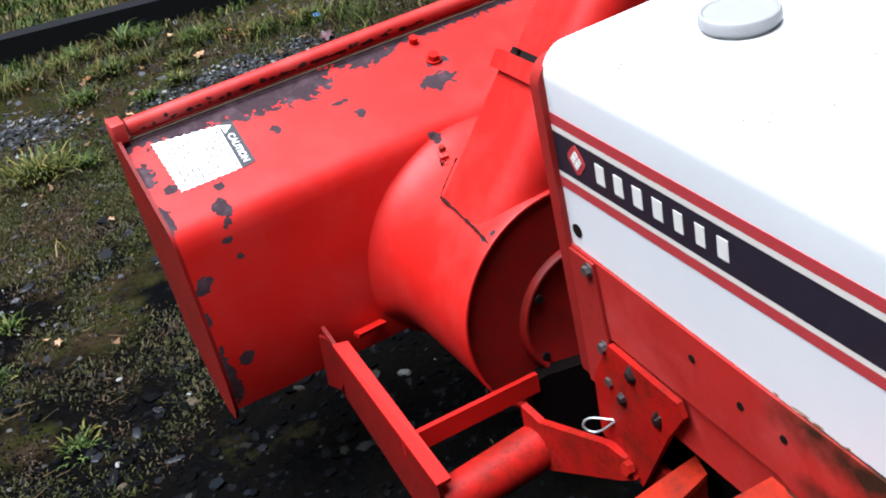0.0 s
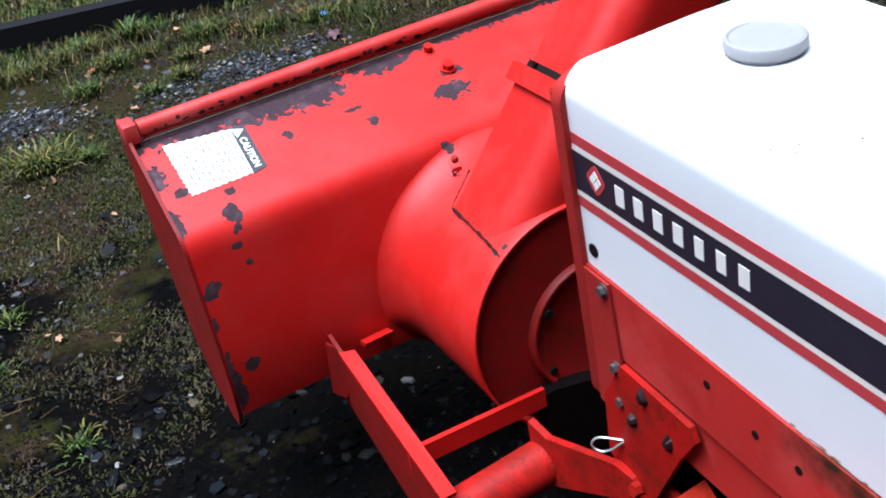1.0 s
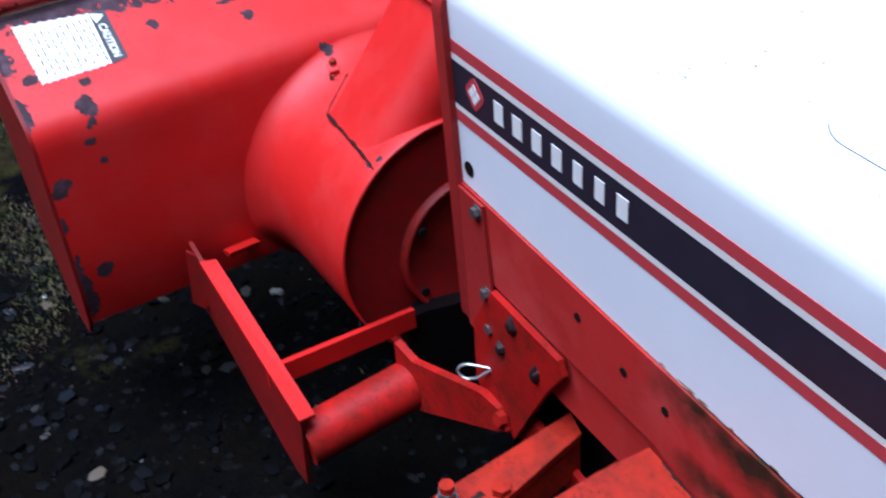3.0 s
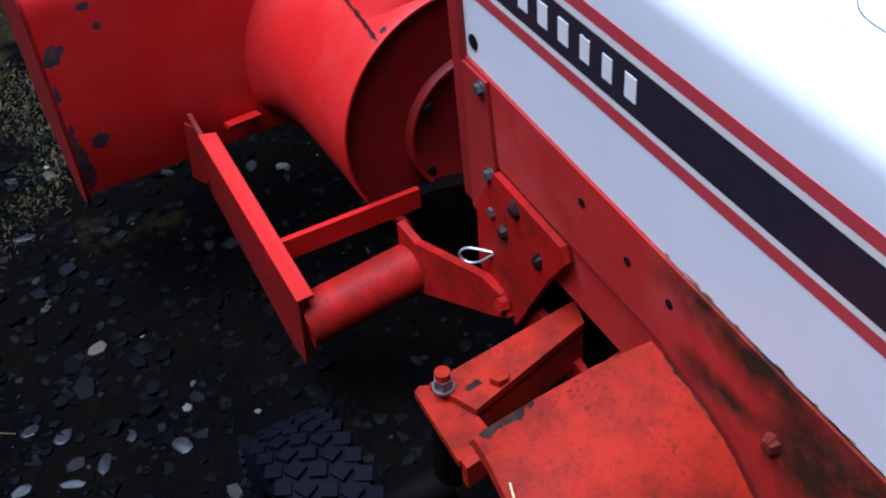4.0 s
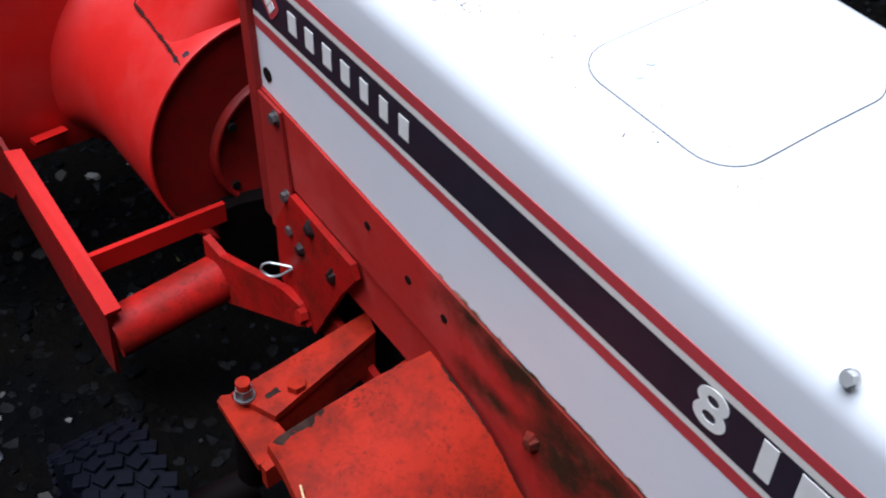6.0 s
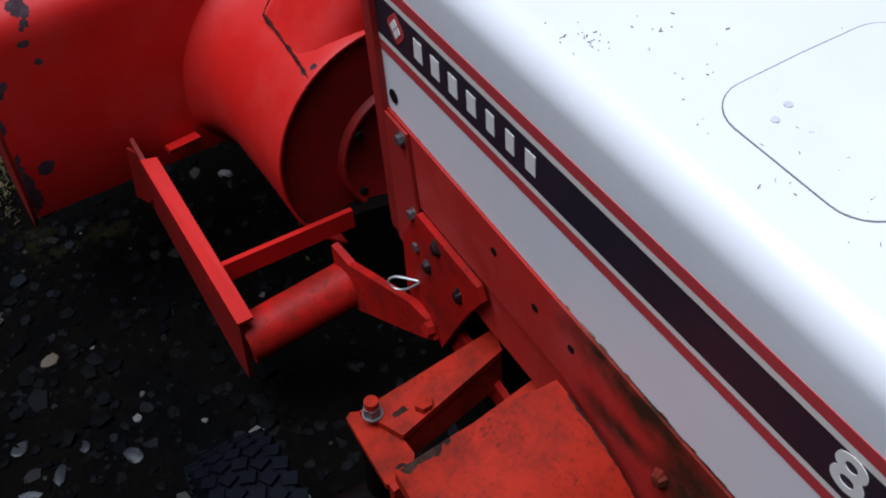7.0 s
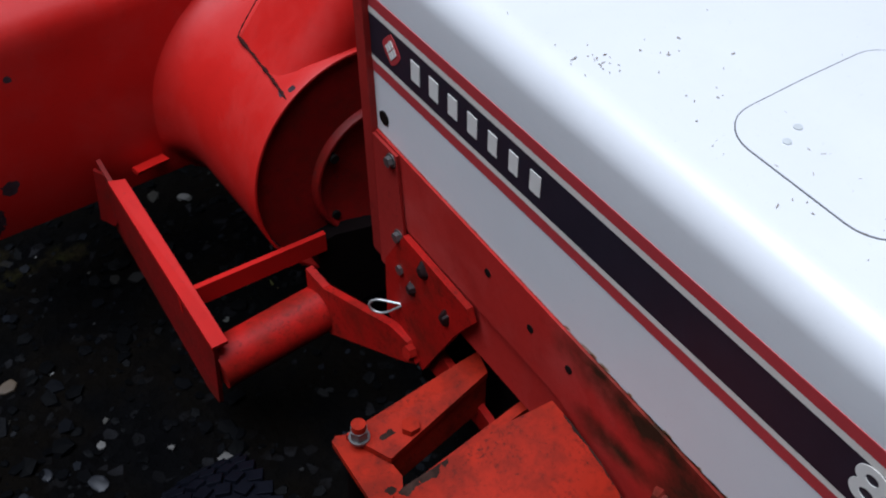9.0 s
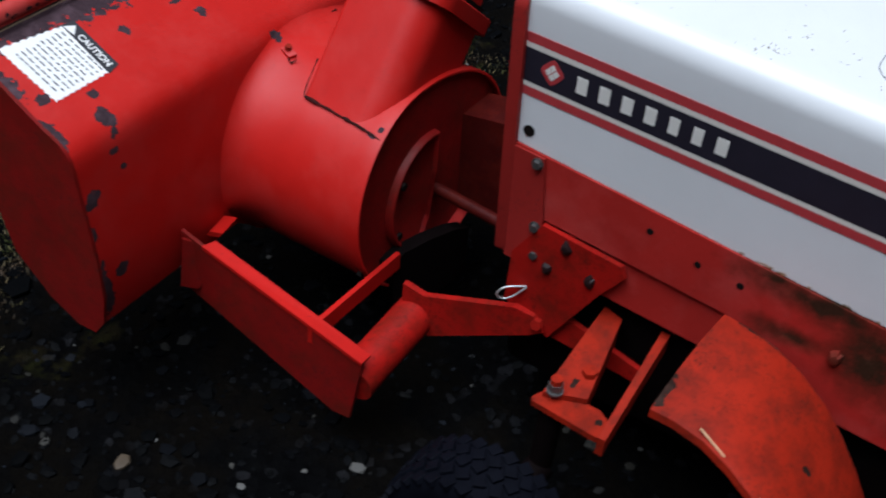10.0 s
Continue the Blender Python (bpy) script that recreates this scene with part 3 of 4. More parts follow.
def lettering(name, text, m, size, mat, parent, wide=1.0):
    """Flat lettering from the built-in font, lying in the xy plane of m."""
    cu = bpy.data.curves.new(name, "FONT")
    cu.body, cu.size, cu.extrude, cu.align_x, cu.align_y, cu.offset = text, size, 0.0004, "CENTER", "CENTER", size * 0.02
    tmp = new(name, cu)
    me = bpy.data.meshes.new_from_object(tmp)
    bpy.data.objects.remove(tmp)
    bpy.data.curves.remove(cu)
    me.transform(m @ Matrix.Diagonal((wide, 1, 1, 1)))
    me.materials.clear()
    me.materials.append(mat)
    ob = new(name, me)
    ob.parent = parent
    ob.matrix_parent_inverse = Matrix.Translation(-WHERE.get(parent.name, Vector((0, 0, 0))))
    return ob


def on_side(y, z):
    return Matrix(((0, 0, -1, HX0 - 0.0016), (-1, 0, 0, y), (0, 1, 0, hz(z, y)), (0, 0, 0, 1)))


lettering("numeral", "8", on_side(0.345, 0.7455), 0.0605, M_LETTER, hood, 1.2)
side_plate("numeral", [(0.294, 0.7255), (0.2785, 0.7255), (0.2785, 0.7665), (0.294, 0.7665)], M_LETTER)
side_plate("numeral_bar", [(0.256, 0.7255), (0.222, 0.7255), (0.222, 0.7665), (0.256, 0.7665)], M_LETTER)


# hatch in the hood top, its seam and rivets
M_RIVET = plain("painted_rivet", (0.52, 0.54, 0.53), 0.45)
def on_top(x, y, up=0.0):
    """A point on the hood's top, following its crown and its shoulder."""
    mid = (HX0 + HX1) / 2
    edge = mid - HX0 - RX if x < mid else HX1 - 0.030 - mid
    z = 0.875 + 0.003 * (1 - min(1.0, abs(x - mid) / edge))
    if x < HX0 + RX:
        z -= RZ * (1 - math.sqrt(max(0.0, 1 - ((HX0 + RX - x) / RX) ** 2)))
    return (x, y, hz(z, y) + up)


def rounded(x0, x1, y0, y1, r, n=7):
    """Outline of a rectangle with round corners, its straight sides split into short steps."""
    pts = []
    for cx, cy, a in ((x1 - r, y1 - r, 0), (x0 + r, y1 - r, 90), (x0 + r, y0 + r, 180), (x1 - r, y0 + r, 270)):
        pts += [(cx + r * math.cos(radians(a + 90 * i / n)), cy + r * math.sin(radians(a + 90 * i / n))) for i in range(n + 1)]
    out = []
    for a, b in zip(pts, pts[1:] + pts[:1]):
        k = max(1, round(math.hypot(b[0] - a[0], b[1] - a[1]) / 0.012))
        out += [(a[0] + (b[0] - a[0]) * j / k, a[1] + (b[1] - a[1]) * j / k) for j in range(k)]
    return out


def top_sheet(name, outline, up, mat, parent, label=""):
    """A thin sheet that follows the hood's top."""
    cx, cy = sum(x for x, y in outline) / len(outline), sum(y for x, y in outline) / len(outline)
    rings = [[on_top(x, y, -0.001) for x, y in outline]]
    rings += [[on_top(cx + (x - cx) * f, cy + (y - cy) * f, up) for x, y in outline] for f in (1.0, 0.88, 0.74, 0.58, 0.4, 0.2, 0.02)]
    return part(name, solid(rings), mat, parent, label)


def flat_sheet(name, outline, up, mat, parent, label=""):
    return part(name, solid([[(x, y, hz(0.8765, y) + d) for x, y in outline] for d in (-0.03, up)]), mat, parent, label)


top_sheet("hatch_seam", rounded(0.6785, 0.9050, 0.4385, 0.6306, 0.0425), 0.0006, plain("seam_grey", (0.13, 0.13, 0.135), 0.6), hood)
hatch = top_sheet("hatch_cover", rounded(0.6798, 0.9037, 0.4398, 0.6292, 0.041), 0.0010, M_WHITE, hood)
for x, y in ((0.713, 0.577), (0.735, 0.585)):
    part("rivet", rod(on_top(x, y, -0.001), on_top(x, y, 0.0020), 0.0042, 12, 0.0006), M_RIVET, hood)
part("hood_hole", rod((HX0 - 0.0012, 1.052, 0.634), (HX0 + 0.002, 1.052, 0.634), 0.0095, 20, 0.0004), M_IRON, hood)
hexbolt("hood_bolt", (0.606, 0.2535, 0.8425), (-0.9, 0, 0.45), 0.010, M_WIRE, hood, 0.75)

# steering console that rises behind the hood
M_CONSOLE = plain("grey_blue_panel", (0.10, 0.12, 0.14), 0.45)
CONSOLE = [(0.90, 0.279), (0.69, 0.279), (0.668, 0.276), (0.655, 0.268), (0.642, 0.250), (0.622, 0.210), (0.614, 0.17), (0.612, 0.02), (0.975, 0.02), (0.975, 0.20), (0.95, 0.26)]


def shrink(outline, by):
    return [(0.79 + (x - 0.79) * (1 - by / 0.17), 0.15 + (y - 0.15) * (1 - by / 0.13)) for x, y in outline]


console = flat_sheet("console_plate", shrink(CONSOLE, 0.005), 0.0065, M_CONSOLE, tractor, "grey-blue console plate with a red and white edge")
flat_sheet("console_rim", CONSOLE, 0.0030, M_WHITE, console)
flat_sheet("console_edge", [(x - 0.003, y - 0.002) for x, y in shrink(CONSOLE, 0.005)], 0.0045, M_RED_DECAL, console)
flat_sheet("console_inset", shrink(CONSOLE, 0.036), 0.0085, M_CREAM, console)


M_GREASE = plain("black_grease", (0.018, 0.008, 0.008), 0.5, var=0.6, scale=120, bumpy=0.6, spec=0.15)


def grease_lump(at, r):
    """A worn bolt head under an uneven cake of grease, proud of a side plate."""
    rings = []
    for depth, scale in ((0.002, 1.12), (-0.001, 1.08), (-0.004, 0.86), (-0.0075, 0.66), (-0.0085, 0.3)):
        ring = []
        for i in range(18):
            a = 2 * math.pi * i / 18
            q = r * scale * (1 + 0.42 * noise.noise(Vector((2.1 * math.cos(a) + at[1] * 90, 2.1 * math.sin(a), at[2] * 70 + depth * 60))))
            ring.append((at[0] + depth, at[1] + 0.8 * q * math.cos(a), at[2] + 1.05 * q * math.sin(a)))
        rings.append(ring)
    return solid(rings)


# front frame of the hood and lower side
def front_frame():
    r = 0.030
    x0, x1, top, low = HX0 - 0.009, HX1 + 0.009, 0.860, 0.394
    loop = [(x0, low + 0.012), *[(x0 + 0.012 - 0.012 * math.cos(radians(a)), low + 0.012 - 0.012 * math.sin(radians(a))) for a in (30, 60, 90)], (x1, low)] + arc(x1 - r, top - r, r, 0, 90, 8) + [(x0 + RX * (1 - math.cos(radians(9 * k))), top - (RZ - 0.006) * (1 - math.sin(radians(9 * k)))) for k in range(10, -1, -1)]
    lean = lambda z: 0.045 * (z - 0.87)
    bm = solid([[(x, 1.080 + lean(z), z) for x, z in loop], [(x, 1.100 + lean(z), z) for x, z in loop]])
    bevel(bm, 0.003, 2)
    return bm


part("front_frame", front_frame(), M_FADED, tractor, "faded dull red frame round the front of the hood")
flange_side = part("frame_flange", plate([(0.5915, 1.084, 0.606), (0.5915, 1.016, 0.602), (0.591, 1.003, 0.49), (0.591, 1.006, 0.40), (0.591, 1.02, 0.392), (0.591, 1.06, 0.394)], (0.004, 0, 0)), M_FADED, tractor)
for y, z in ((1.026, 0.590), (1.014, 0.474), (1.008, 0.421)):
    hexbolt("flange_bolt", (0.592, y, z), (-1, 0, 0), 0.0125, M_STEEL, flange_side, 0.8)
part("side_panel", plate([(0.5965, 1.078, 0.6085), (0.5965, -0.04, 0.519), (0.5965, -0.04, 0.34), (0.5965, 0.62, 0.37), (0.5965, 0.665, 0.452), (0.5965, 0.70, 0.469), (0.5965, 1.03, 0.492), (0.5965, 1.078, 0.50)], (0.0035, 0, 0)), M_PANEL, tractor, "red lower side panel, rusted and oily near the seat")
for y, z in ((0.835, 0.554), (0.755, 0.533), (0.688, 0.529)):
    part("panel_hole", rod((0.5955, y, z), (0.598, y, z), 0.0055, 12, 0.0004), M_IRON, tractor)
part("panel_boss", grease_lump((0.5955, 0.533, 0.480), 0.012), M_PANEL, tractor)
part("frame_rail", plate([(0.603, 1.03, 0.495), (0.603, -0.04, 0.445), (0.603, -0.04, 0.355), (0.603, 0.70, 0.382), (0.603, 1.02, 0.40)], (0.02, 0, 0)), M_PANEL, tractor)
hitch = part("hitch_plate", plate([(0.588, 1.045, 0.412), (0.588, 1.047, 0.31), (0.588, 1.03, 0.295), (0.588, 0.96, 0.266), (0.588, 0.888, 0.402), (0.588, 0.853, 0.455), (0.588, 0.862, 0.474), (0.588, 1.0, 0.486)], (0.009, 0, 0)), M_OILY, tractor)
for y, z, r in ((0.955, 0.463, 0.011), (0.982, 0.408, 0.010), (0.907, 0.420, 0.011)):
    part("greased_bolt", grease_lump((0.589, y, z), r), M_GREASE, hitch, "bolt head caked in black grease")
# Unseen black block, added to keep light off the ground below
part("unseen_core_block", box((0.64, 0.0, 0.12), (0.97, 1.06, 0.44), 0.02), M_SHADE_BLACK, tractor)


def spring_clip():
    """A bent wire retaining clip: a loop with two legs."""
    cu = bpy.data.curves.new("retaining_clip", "CURVE")
    cu.dimensions, cu.bevel_depth, cu.bevel_resolution = "3D", 0.0017, 3
    pts = [(0.592, 1.008, 0.352), (0.583, 1.019, 0.352), (0.574, 1.030, 0.352), (0.567, 1.039, 0.350), (0.561, 1.046, 0.342), (0.561, 1.047, 0.332), (0.567, 1.039, 0.326), (0.575, 1.028, 0.330), (0.583, 1.017, 0.342), (0.592, 1.006, 0.358), (0.592, 1.002, 0.375)]
    sp = cu.splines.new("BEZIER")
    sp.bezier_points.add(len(pts) - 1)
    for bp, p in zip(sp.bezier_points, pts):
        bp.co, bp.handle_left_type, bp.handle_right_type = p, "AUTO", "AUTO"
    tmp = new("clip_tmp", cu)
    me = bpy.data.meshes.new_from_object(tmp)
    bpy.data.objects.remove(tmp)
    bm = bmesh.new()
    bm.from_mesh(me)
    bpy.data.meshes.remove(me)
    return bm


part("retaining_clip", spring_clip(), M_WIRE, tractor, "bright bent wire clip")

# front axle bar, king pin bracket and bolt
part("axle_bar", plate([(0.625, 0.886, 0.342), (0.614, 0.850, 0.342), (0.450, 0.822, 0.3195), (0.424, 0.884, 0.3195)], (0, 0, 0.011)), M_RED_DIRTY, tractor)
part("axle_web", plate([(0.614, 0.852, 0.343), (0.450, 0.824, 0.321), (0.450, 0.824, 0.270), (0.614, 0.852, 0.282)], (0, 0.008, 0)), M_RED_DIRTY, tractor)
hexbolt("axle_bolt", (0.492, 0.842, 0.332), (0, 0, 1), 0.021, M_RED_DIRTY, tractor)
part("king_pin_bracket", plate([(0.408, 0.892, 0.308), (0.416, 0.897, 0.308), (0.450, 0.880, 0.308), (0.452, 0.80, 0.308), (0.434, 0.772, 0.308), (0.401, 0.780, 0.308)], (0, 0, 0.011)), M_RED_DIRTY, tractor)
part("king_pin_tube", rod((0.435, 0.868, 0.31), (0.43, 0.868, 0.17), 0.019, 20), M_SHADE_BLACK, tractor)
part("tie_bar", plate([(0.404, 0.779, 0.318), (0.62, 0.785, 0.362), (0.62, 0.771, 0.362), (0.404, 0.767, 0.318)], (0, 0, -0.035)), M_RED_DIRTY, tractor)
part("king_pin_washer", rod((0.435, 0.870, 0.3305), (0.435, 0.870, 0.334), 0.0135, 24, 0.001), M_STEEL, tractor)
part("king_pin_nut", rod((0.435, 0.870, 0.334), (0.435, 0.870, 0.348), 0.0115, 6, 0.001), M_STEEL, tractor)
part("king_pin_end", rod((0.435, 0.870, 0.348), (0.435, 0.870, 0.358), 0.0092, 18, 0.004), M_RED_DIRTY, tractor, "dull red painted bolt end")


def footrest():
    """Arched sheet between the side panel and a rolled outer edge: (y, left x, left z, right z)."""
    rows = []
    for y, xl, zl, zr in ((0.712, 0.388, 0.446, 0.480), (0.675, 0.384, 0.450, 0.476), (0.63, 0.376, 0.449, 0.464), (0.585, 0.362, 0.441, 0.440), (0.54, 0.346, 0.425, 0.405), (0.50, 0.332, 0.400, 0.362), (0.46, 0.322, 0.362, 0.305), (0.42, 0.315, 0.31, 0.24)):
        top = [(xl - 0.004, y, zl - 0.016), (xl - 0.002, y, zl - 0.004), (xl + 0.006, y, zl), (xl + 0.07, y - 0.004, zl + 0.3 * (zr - zl) + 0.004), (0.52, y - 0.01, zl + 0.72 * (zr - zl) + 0.003), (0.583, y - 0.018, zr)]
        rows.append(top + [(x + (0.003 if i < 2 else 0), yy, z - 0.004) for i, (x, yy, z) in reversed(list(enumerate(top)))])
    return solid(rows)


part("footrest", footrest(), M_RED_DIRTY, tractor, "scuffed red arched sheet-metal footrest")


def tyre(at, width, r):
    prof = [(-0.46, 0.55), (-0.50, 0.74), (-0.47, 0.90), (-0.40, 0.955), (0, 0.972), (0.40, 0.955), (0.47, 0.90), (0.50, 0.74), (0.46, 0.55)]
    n = 60
    at = Vector(at)
    rings = [[at + Vector((px * width, r * pr * math.cos(2 * math.pi * i / n), r * pr * math.sin(2 * math.pi * i / n))) for px, pr in prof] for i in range(n)]
    bm = solid(rings + [rings[0]], closed=True, caps=False)
    bmesh.ops.remove_doubles(bm, verts=bm.verts, dist=1e-5)
    return bm


TYRE_AT, TYRE_W, TYRE_R = Vector((0.272, 0.885, 0.146)), 0.108, 0.150
front_tyre = part("front_wheel", tyre(TYRE_AT, TYRE_W, TYRE_R), M_RUBBER, tractor, "small black tyre with a block tread")
part("wheel_hub", rod(TYRE_AT + Vector((0.03, -0.0, 0)), (0.43, 0.868, 0.160), 0.024, 20, 0.003), M_SHADE_BLACK, front_tyre)
part("rim", rod(TYRE_AT - Vector((0.042, 0, 0)), TYRE_AT + Vector((0.042, 0, 0)), TYRE_R * 0.54, 32, 0.006), M_RED_DIRTY, front_tyre)


def lug_mesh():
    bm = box((-0.5, -0.5, -0.5), (0.5, 0.5, 0.5), 0.08)
    me = bpy.data.meshes.new("tread_lug")
    bm.to_mesh(me)
    bm.free()
    me.materials.append(M_RUBBER)
    return me


LUG = lug_mesh()
for row in range(5):
    for k in range(34):
        a = 2 * math.pi * (k + 0.5 * (row % 2)) / 34
        px = (row - 2) * 0.2
        lift = 0.975 - 0.03 * (abs(px) / 0.4) ** 2
        m = Matrix.Translation(TYRE_AT + Vector((px * TYRE_W, TYRE_R * lift * math.cos(a), TYRE_R * lift * math.sin(a)))) @ Matrix.Rotation(a - math.pi / 2, 4, "X") @ Matrix.Rotation(radians(28 if row % 2 else -28), 4, "Z") @ Matrix.Diagonal((0.0195, 0.019, 0.010, 1))
        lug = new("tread_lug", LUG)
        lug.parent = front_tyre
        lug.matrix_basis = m

# fuel cap on the hood
CAP = Vector(on_top(0.787, 0.943))


def fuel_cap():
    prof = [(0.0430, -0.001), (0.0430, 0.0025), (0.0470, 0.0045), (0.0475, 0.0065), (0.0475, 0.0150), (0.0460, 0.0175), (0.0425, 0.0185), (0.0405, 0.0168), (0.0, 0.0172)]
    n = 48
    rings = [[CAP + Vector((r * math.cos(2 * math.pi * i / n), r * math.sin(2 * math.pi * i / n), z)) for i in range(n)] for r, z in ((max(r, 0.0005), z) for r, z in prof)]
    return solid(rings)


part("fuel_cap", fuel_cap(), M_CAP, tractor, "grey plastic fuel cap")


# dry stem lying on the footrest
tagged(part("straw_stem", rod((0.383, 0.640, 0.4555), (0.344, 0.510, 0.4125), 0.0013, 7, 0.0, 0.0009), plain("pale_straw", (0.62, 0.42, 0.22), 0.5)), "pale dry straw stem lying on the red footrest", "straw")


# crumbs of leaf litter on the hood
def litter():
    bm = bmesh.new()
    rng = random.Random(4)
    spots = [(0.643, 0.966, 0.013, 34), (0.646, 0.755, 0.014, 22), (0.70, 0.735, 0.016, 8), (0.69, 0.66, 0.03, 8), (0.72, 1.0, 0.020, 8), (0.68, 0.55, 0.03, 10), (0.68, 0.46, 0.03, 10), (0.76, 0.78, 0.1, 16)]
    for cx, cy, s, n in spots:
        for _ in range(n):
            x, y = max(0.630, rng.gauss(cx, s)), rng.gauss(cy, s)
            a, l, w = rng.uniform(0, 6.3), 0.0005 + 0.0026 * rng.random() ** 3, rng.uniform(0.0002, 0.0006)
            d, e = Vector((math.cos(a), math.sin(a), 0)) * l, Vector((-math.sin(a), math.cos(a), 0)) * w
            p = Vector(on_top(x, y, 0.0004))
            vs = [bm.verts.new(q) for q in (p - d - e, p + d - e, p + d + e * 0.4, p - d * 0.6 + e)]
            up = [bm.verts.new(v.co + Vector((0, 0, 0.0007))) for v in vs]
            bm.faces.new(up)
            for k in range(4):
                bm.faces.new((vs[k], vs[(k + 1) % 4], up[(k + 1) % 4], up[k]))
    return bm


tagged(part("leaf_crumbs", litter(), plain("dead_leaf", (0.22, 0.17, 0.13), 0.8)), "dark crumbs of dead leaf lying on the hood", "leaf litter", kind="stuff")

# ---- caution label on the blower ----
NORMAL = Vector((0, -0.436, 1)).normalized()


def on_sheet(x, y, up=0.0):
    for (y0, z0), (y1, z1) in zip(PROFILE, PROFILE[1:]):
        if y0 <= y <= y1:
            z = z0 + (z1 - z0) * (y - y0) / (y1 - y0)
    return Vector((x, y, z)) + NORMAL * up


def label_sheet():
    """White sheet with pinked edges."""
    def edge(a, c, n):
        out = []
        for i in range(2 * n):
            s = i / (2 * n)
            p = Vector((a[0] + (c[0] - a[0]) * s, a[1] + (c[1] - a[1]) * s))
            q = Vector((a[1] - c[1], c[0] - a[0])).normalized()
            out.append(p + q * (0.0030 if i % 2 else -0.0008) * (0.7 + 0.5 * noise.noise(Vector((i * 1.3, a[0] * 50, 3.0)))))
        return out
    tl, tr, br, bl = (0.248, 1.781), (0.362, 1.768), (0.357, 1.668), (0.250, 1.668)
    pts = edge(tl, bl, 11) + edge(bl, br, 9) + [Vector(br), Vector(tr)] + edge(tr, tl, 8)[1:]
    return solid([[on_sheet(p.x, p.y, 0.0002) for p in pts], [on_sheet(p.x, p.y, 0.0009) for p in pts]])


label = part("caution_label", label_sheet(), M_LABEL, blower, "white caution label with pinked edges and a dark heading")
band = [(0.362, 1.770), (0.3865, 1.766), (0.383, 1.672), (0.3572, 1.667)]
part("heading_band", solid([[on_sheet(x, y, 0.0002) for x, y in band], [on_sheet(x, y, 0.0012) for x, y in band]]), M_INK, label)
tri = [(0.363, 1.7655), (0.3815, 1.7575), (0.3655, 1.745)]
part("warning_triangle", solid([[on_sheet(x, y, 0.0012) for x, y in tri], [on_sheet(x, y, 0.0017) for x, y in tri]]), M_LABEL, label)
along = Vector((-0.03, -1, -0.436)).normalized()
tm = Matrix.Translation(on_sheet(0.3705, 1.709, 0.0014)) @ Matrix((along, NORMAL.cross(along), NORMAL)).transposed().to_4x4()
lettering("heading", "CAUTION", tm, 0.0165, M_LABEL, label, 0.95)
rng = random.Random(11)
for i in range(10):
    x = 0.352 - 0.0098 * i
    y = 1.762 - rng.uniform(0, 0.006)
    while y > 1.680:
        l = rng.uniform(0.004, 0.013)
        pts = [(x, y), (x + 0.0026, y), (x + 0.0026, max(1.676, y - l)), (x, max(1.676, y - l))]
        part("text_bar", solid([[on_sheet(a, c, 0.0009) for a, c in pts], [on_sheet(a, c, 0.00115) for a, c in pts]]), M_TEXT, label)
        y -= l + rng.uniform(0.002, 0.006)

# ---- far timber edging ----
tagged(part("timber", plate([(-1.2, 5.12, -0.02), (2.4, 4.05, -0.02), (2.4, 4.05, 0.10), (-1.2, 5.12, 0.10)], (0.03, 0.08, 0), 0.012), plain("dark_timber", (0.009, 0.009, 0.010), 0.8, scale=20, spec=0.1)), "dark weathered timber edging lying on the grass", "timber")


# ---- gravel, grass and leaves ----
def border(x, y, lo, hi, w=0.7):
    """Falls from 1 to 0 towards the ragged borders of a stretch of ground."""
    d = min(x - lo[0], hi[0] - x, y - lo[1], hi[1] - y) + 0.5 * noise.noise(Vector((x * 1.3, y * 1.3, 21.0)))
    return max(0.0, min(1.0, d / w))


def stone_material():
    m, nt, b = material("wet_slate_light_toned")
    info = nt.nodes.new("ShaderNodeObjectInfo").outputs["Random"]
    isle = nt.nodes.new("ShaderNodeNewGeometry").outputs["Random Per Island"]
    r = math_node(nt, "FRACT", math_node(nt, "ADD", info, isle))
    # Most near stones toned almost black, deep shade included in the colour
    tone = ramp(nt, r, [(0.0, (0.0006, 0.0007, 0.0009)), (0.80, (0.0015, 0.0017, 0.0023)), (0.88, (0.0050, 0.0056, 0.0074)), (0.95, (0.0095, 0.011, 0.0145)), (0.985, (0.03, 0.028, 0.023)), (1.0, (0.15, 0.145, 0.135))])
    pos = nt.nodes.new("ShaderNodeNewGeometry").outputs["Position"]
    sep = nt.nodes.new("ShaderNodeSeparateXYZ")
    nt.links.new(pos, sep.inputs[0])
    # Distance ramp: far stones painted paler, in place of sky light at grazing angle
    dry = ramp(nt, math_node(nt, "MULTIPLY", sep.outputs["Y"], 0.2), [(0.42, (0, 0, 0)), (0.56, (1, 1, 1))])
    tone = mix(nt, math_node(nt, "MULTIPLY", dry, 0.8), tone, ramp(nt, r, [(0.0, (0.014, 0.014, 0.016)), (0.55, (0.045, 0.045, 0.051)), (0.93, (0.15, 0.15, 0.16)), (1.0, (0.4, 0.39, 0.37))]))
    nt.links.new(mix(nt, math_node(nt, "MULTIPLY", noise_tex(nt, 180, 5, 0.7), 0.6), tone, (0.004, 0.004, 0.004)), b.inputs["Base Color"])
    b.inputs["Roughness"].default_value = 0.42
    b.inputs["Specular IOR Level"].default_value = 0.02
    bump(nt, b, noise_tex(nt, 140, 5, 0.7), 0.5, 0.002)
    return m


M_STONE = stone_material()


def stone_shape(rng):
    bm = bmesh.new()
    bmesh.ops.create_icosphere(bm, subdivisions=1, radius=1.0)
    for v in bm.verts:
        v.co *= rng.uniform(0.70, 1.2)
        v.co.z = max(-0.28, min(0.26, v.co.z * 0.5))
    return bm


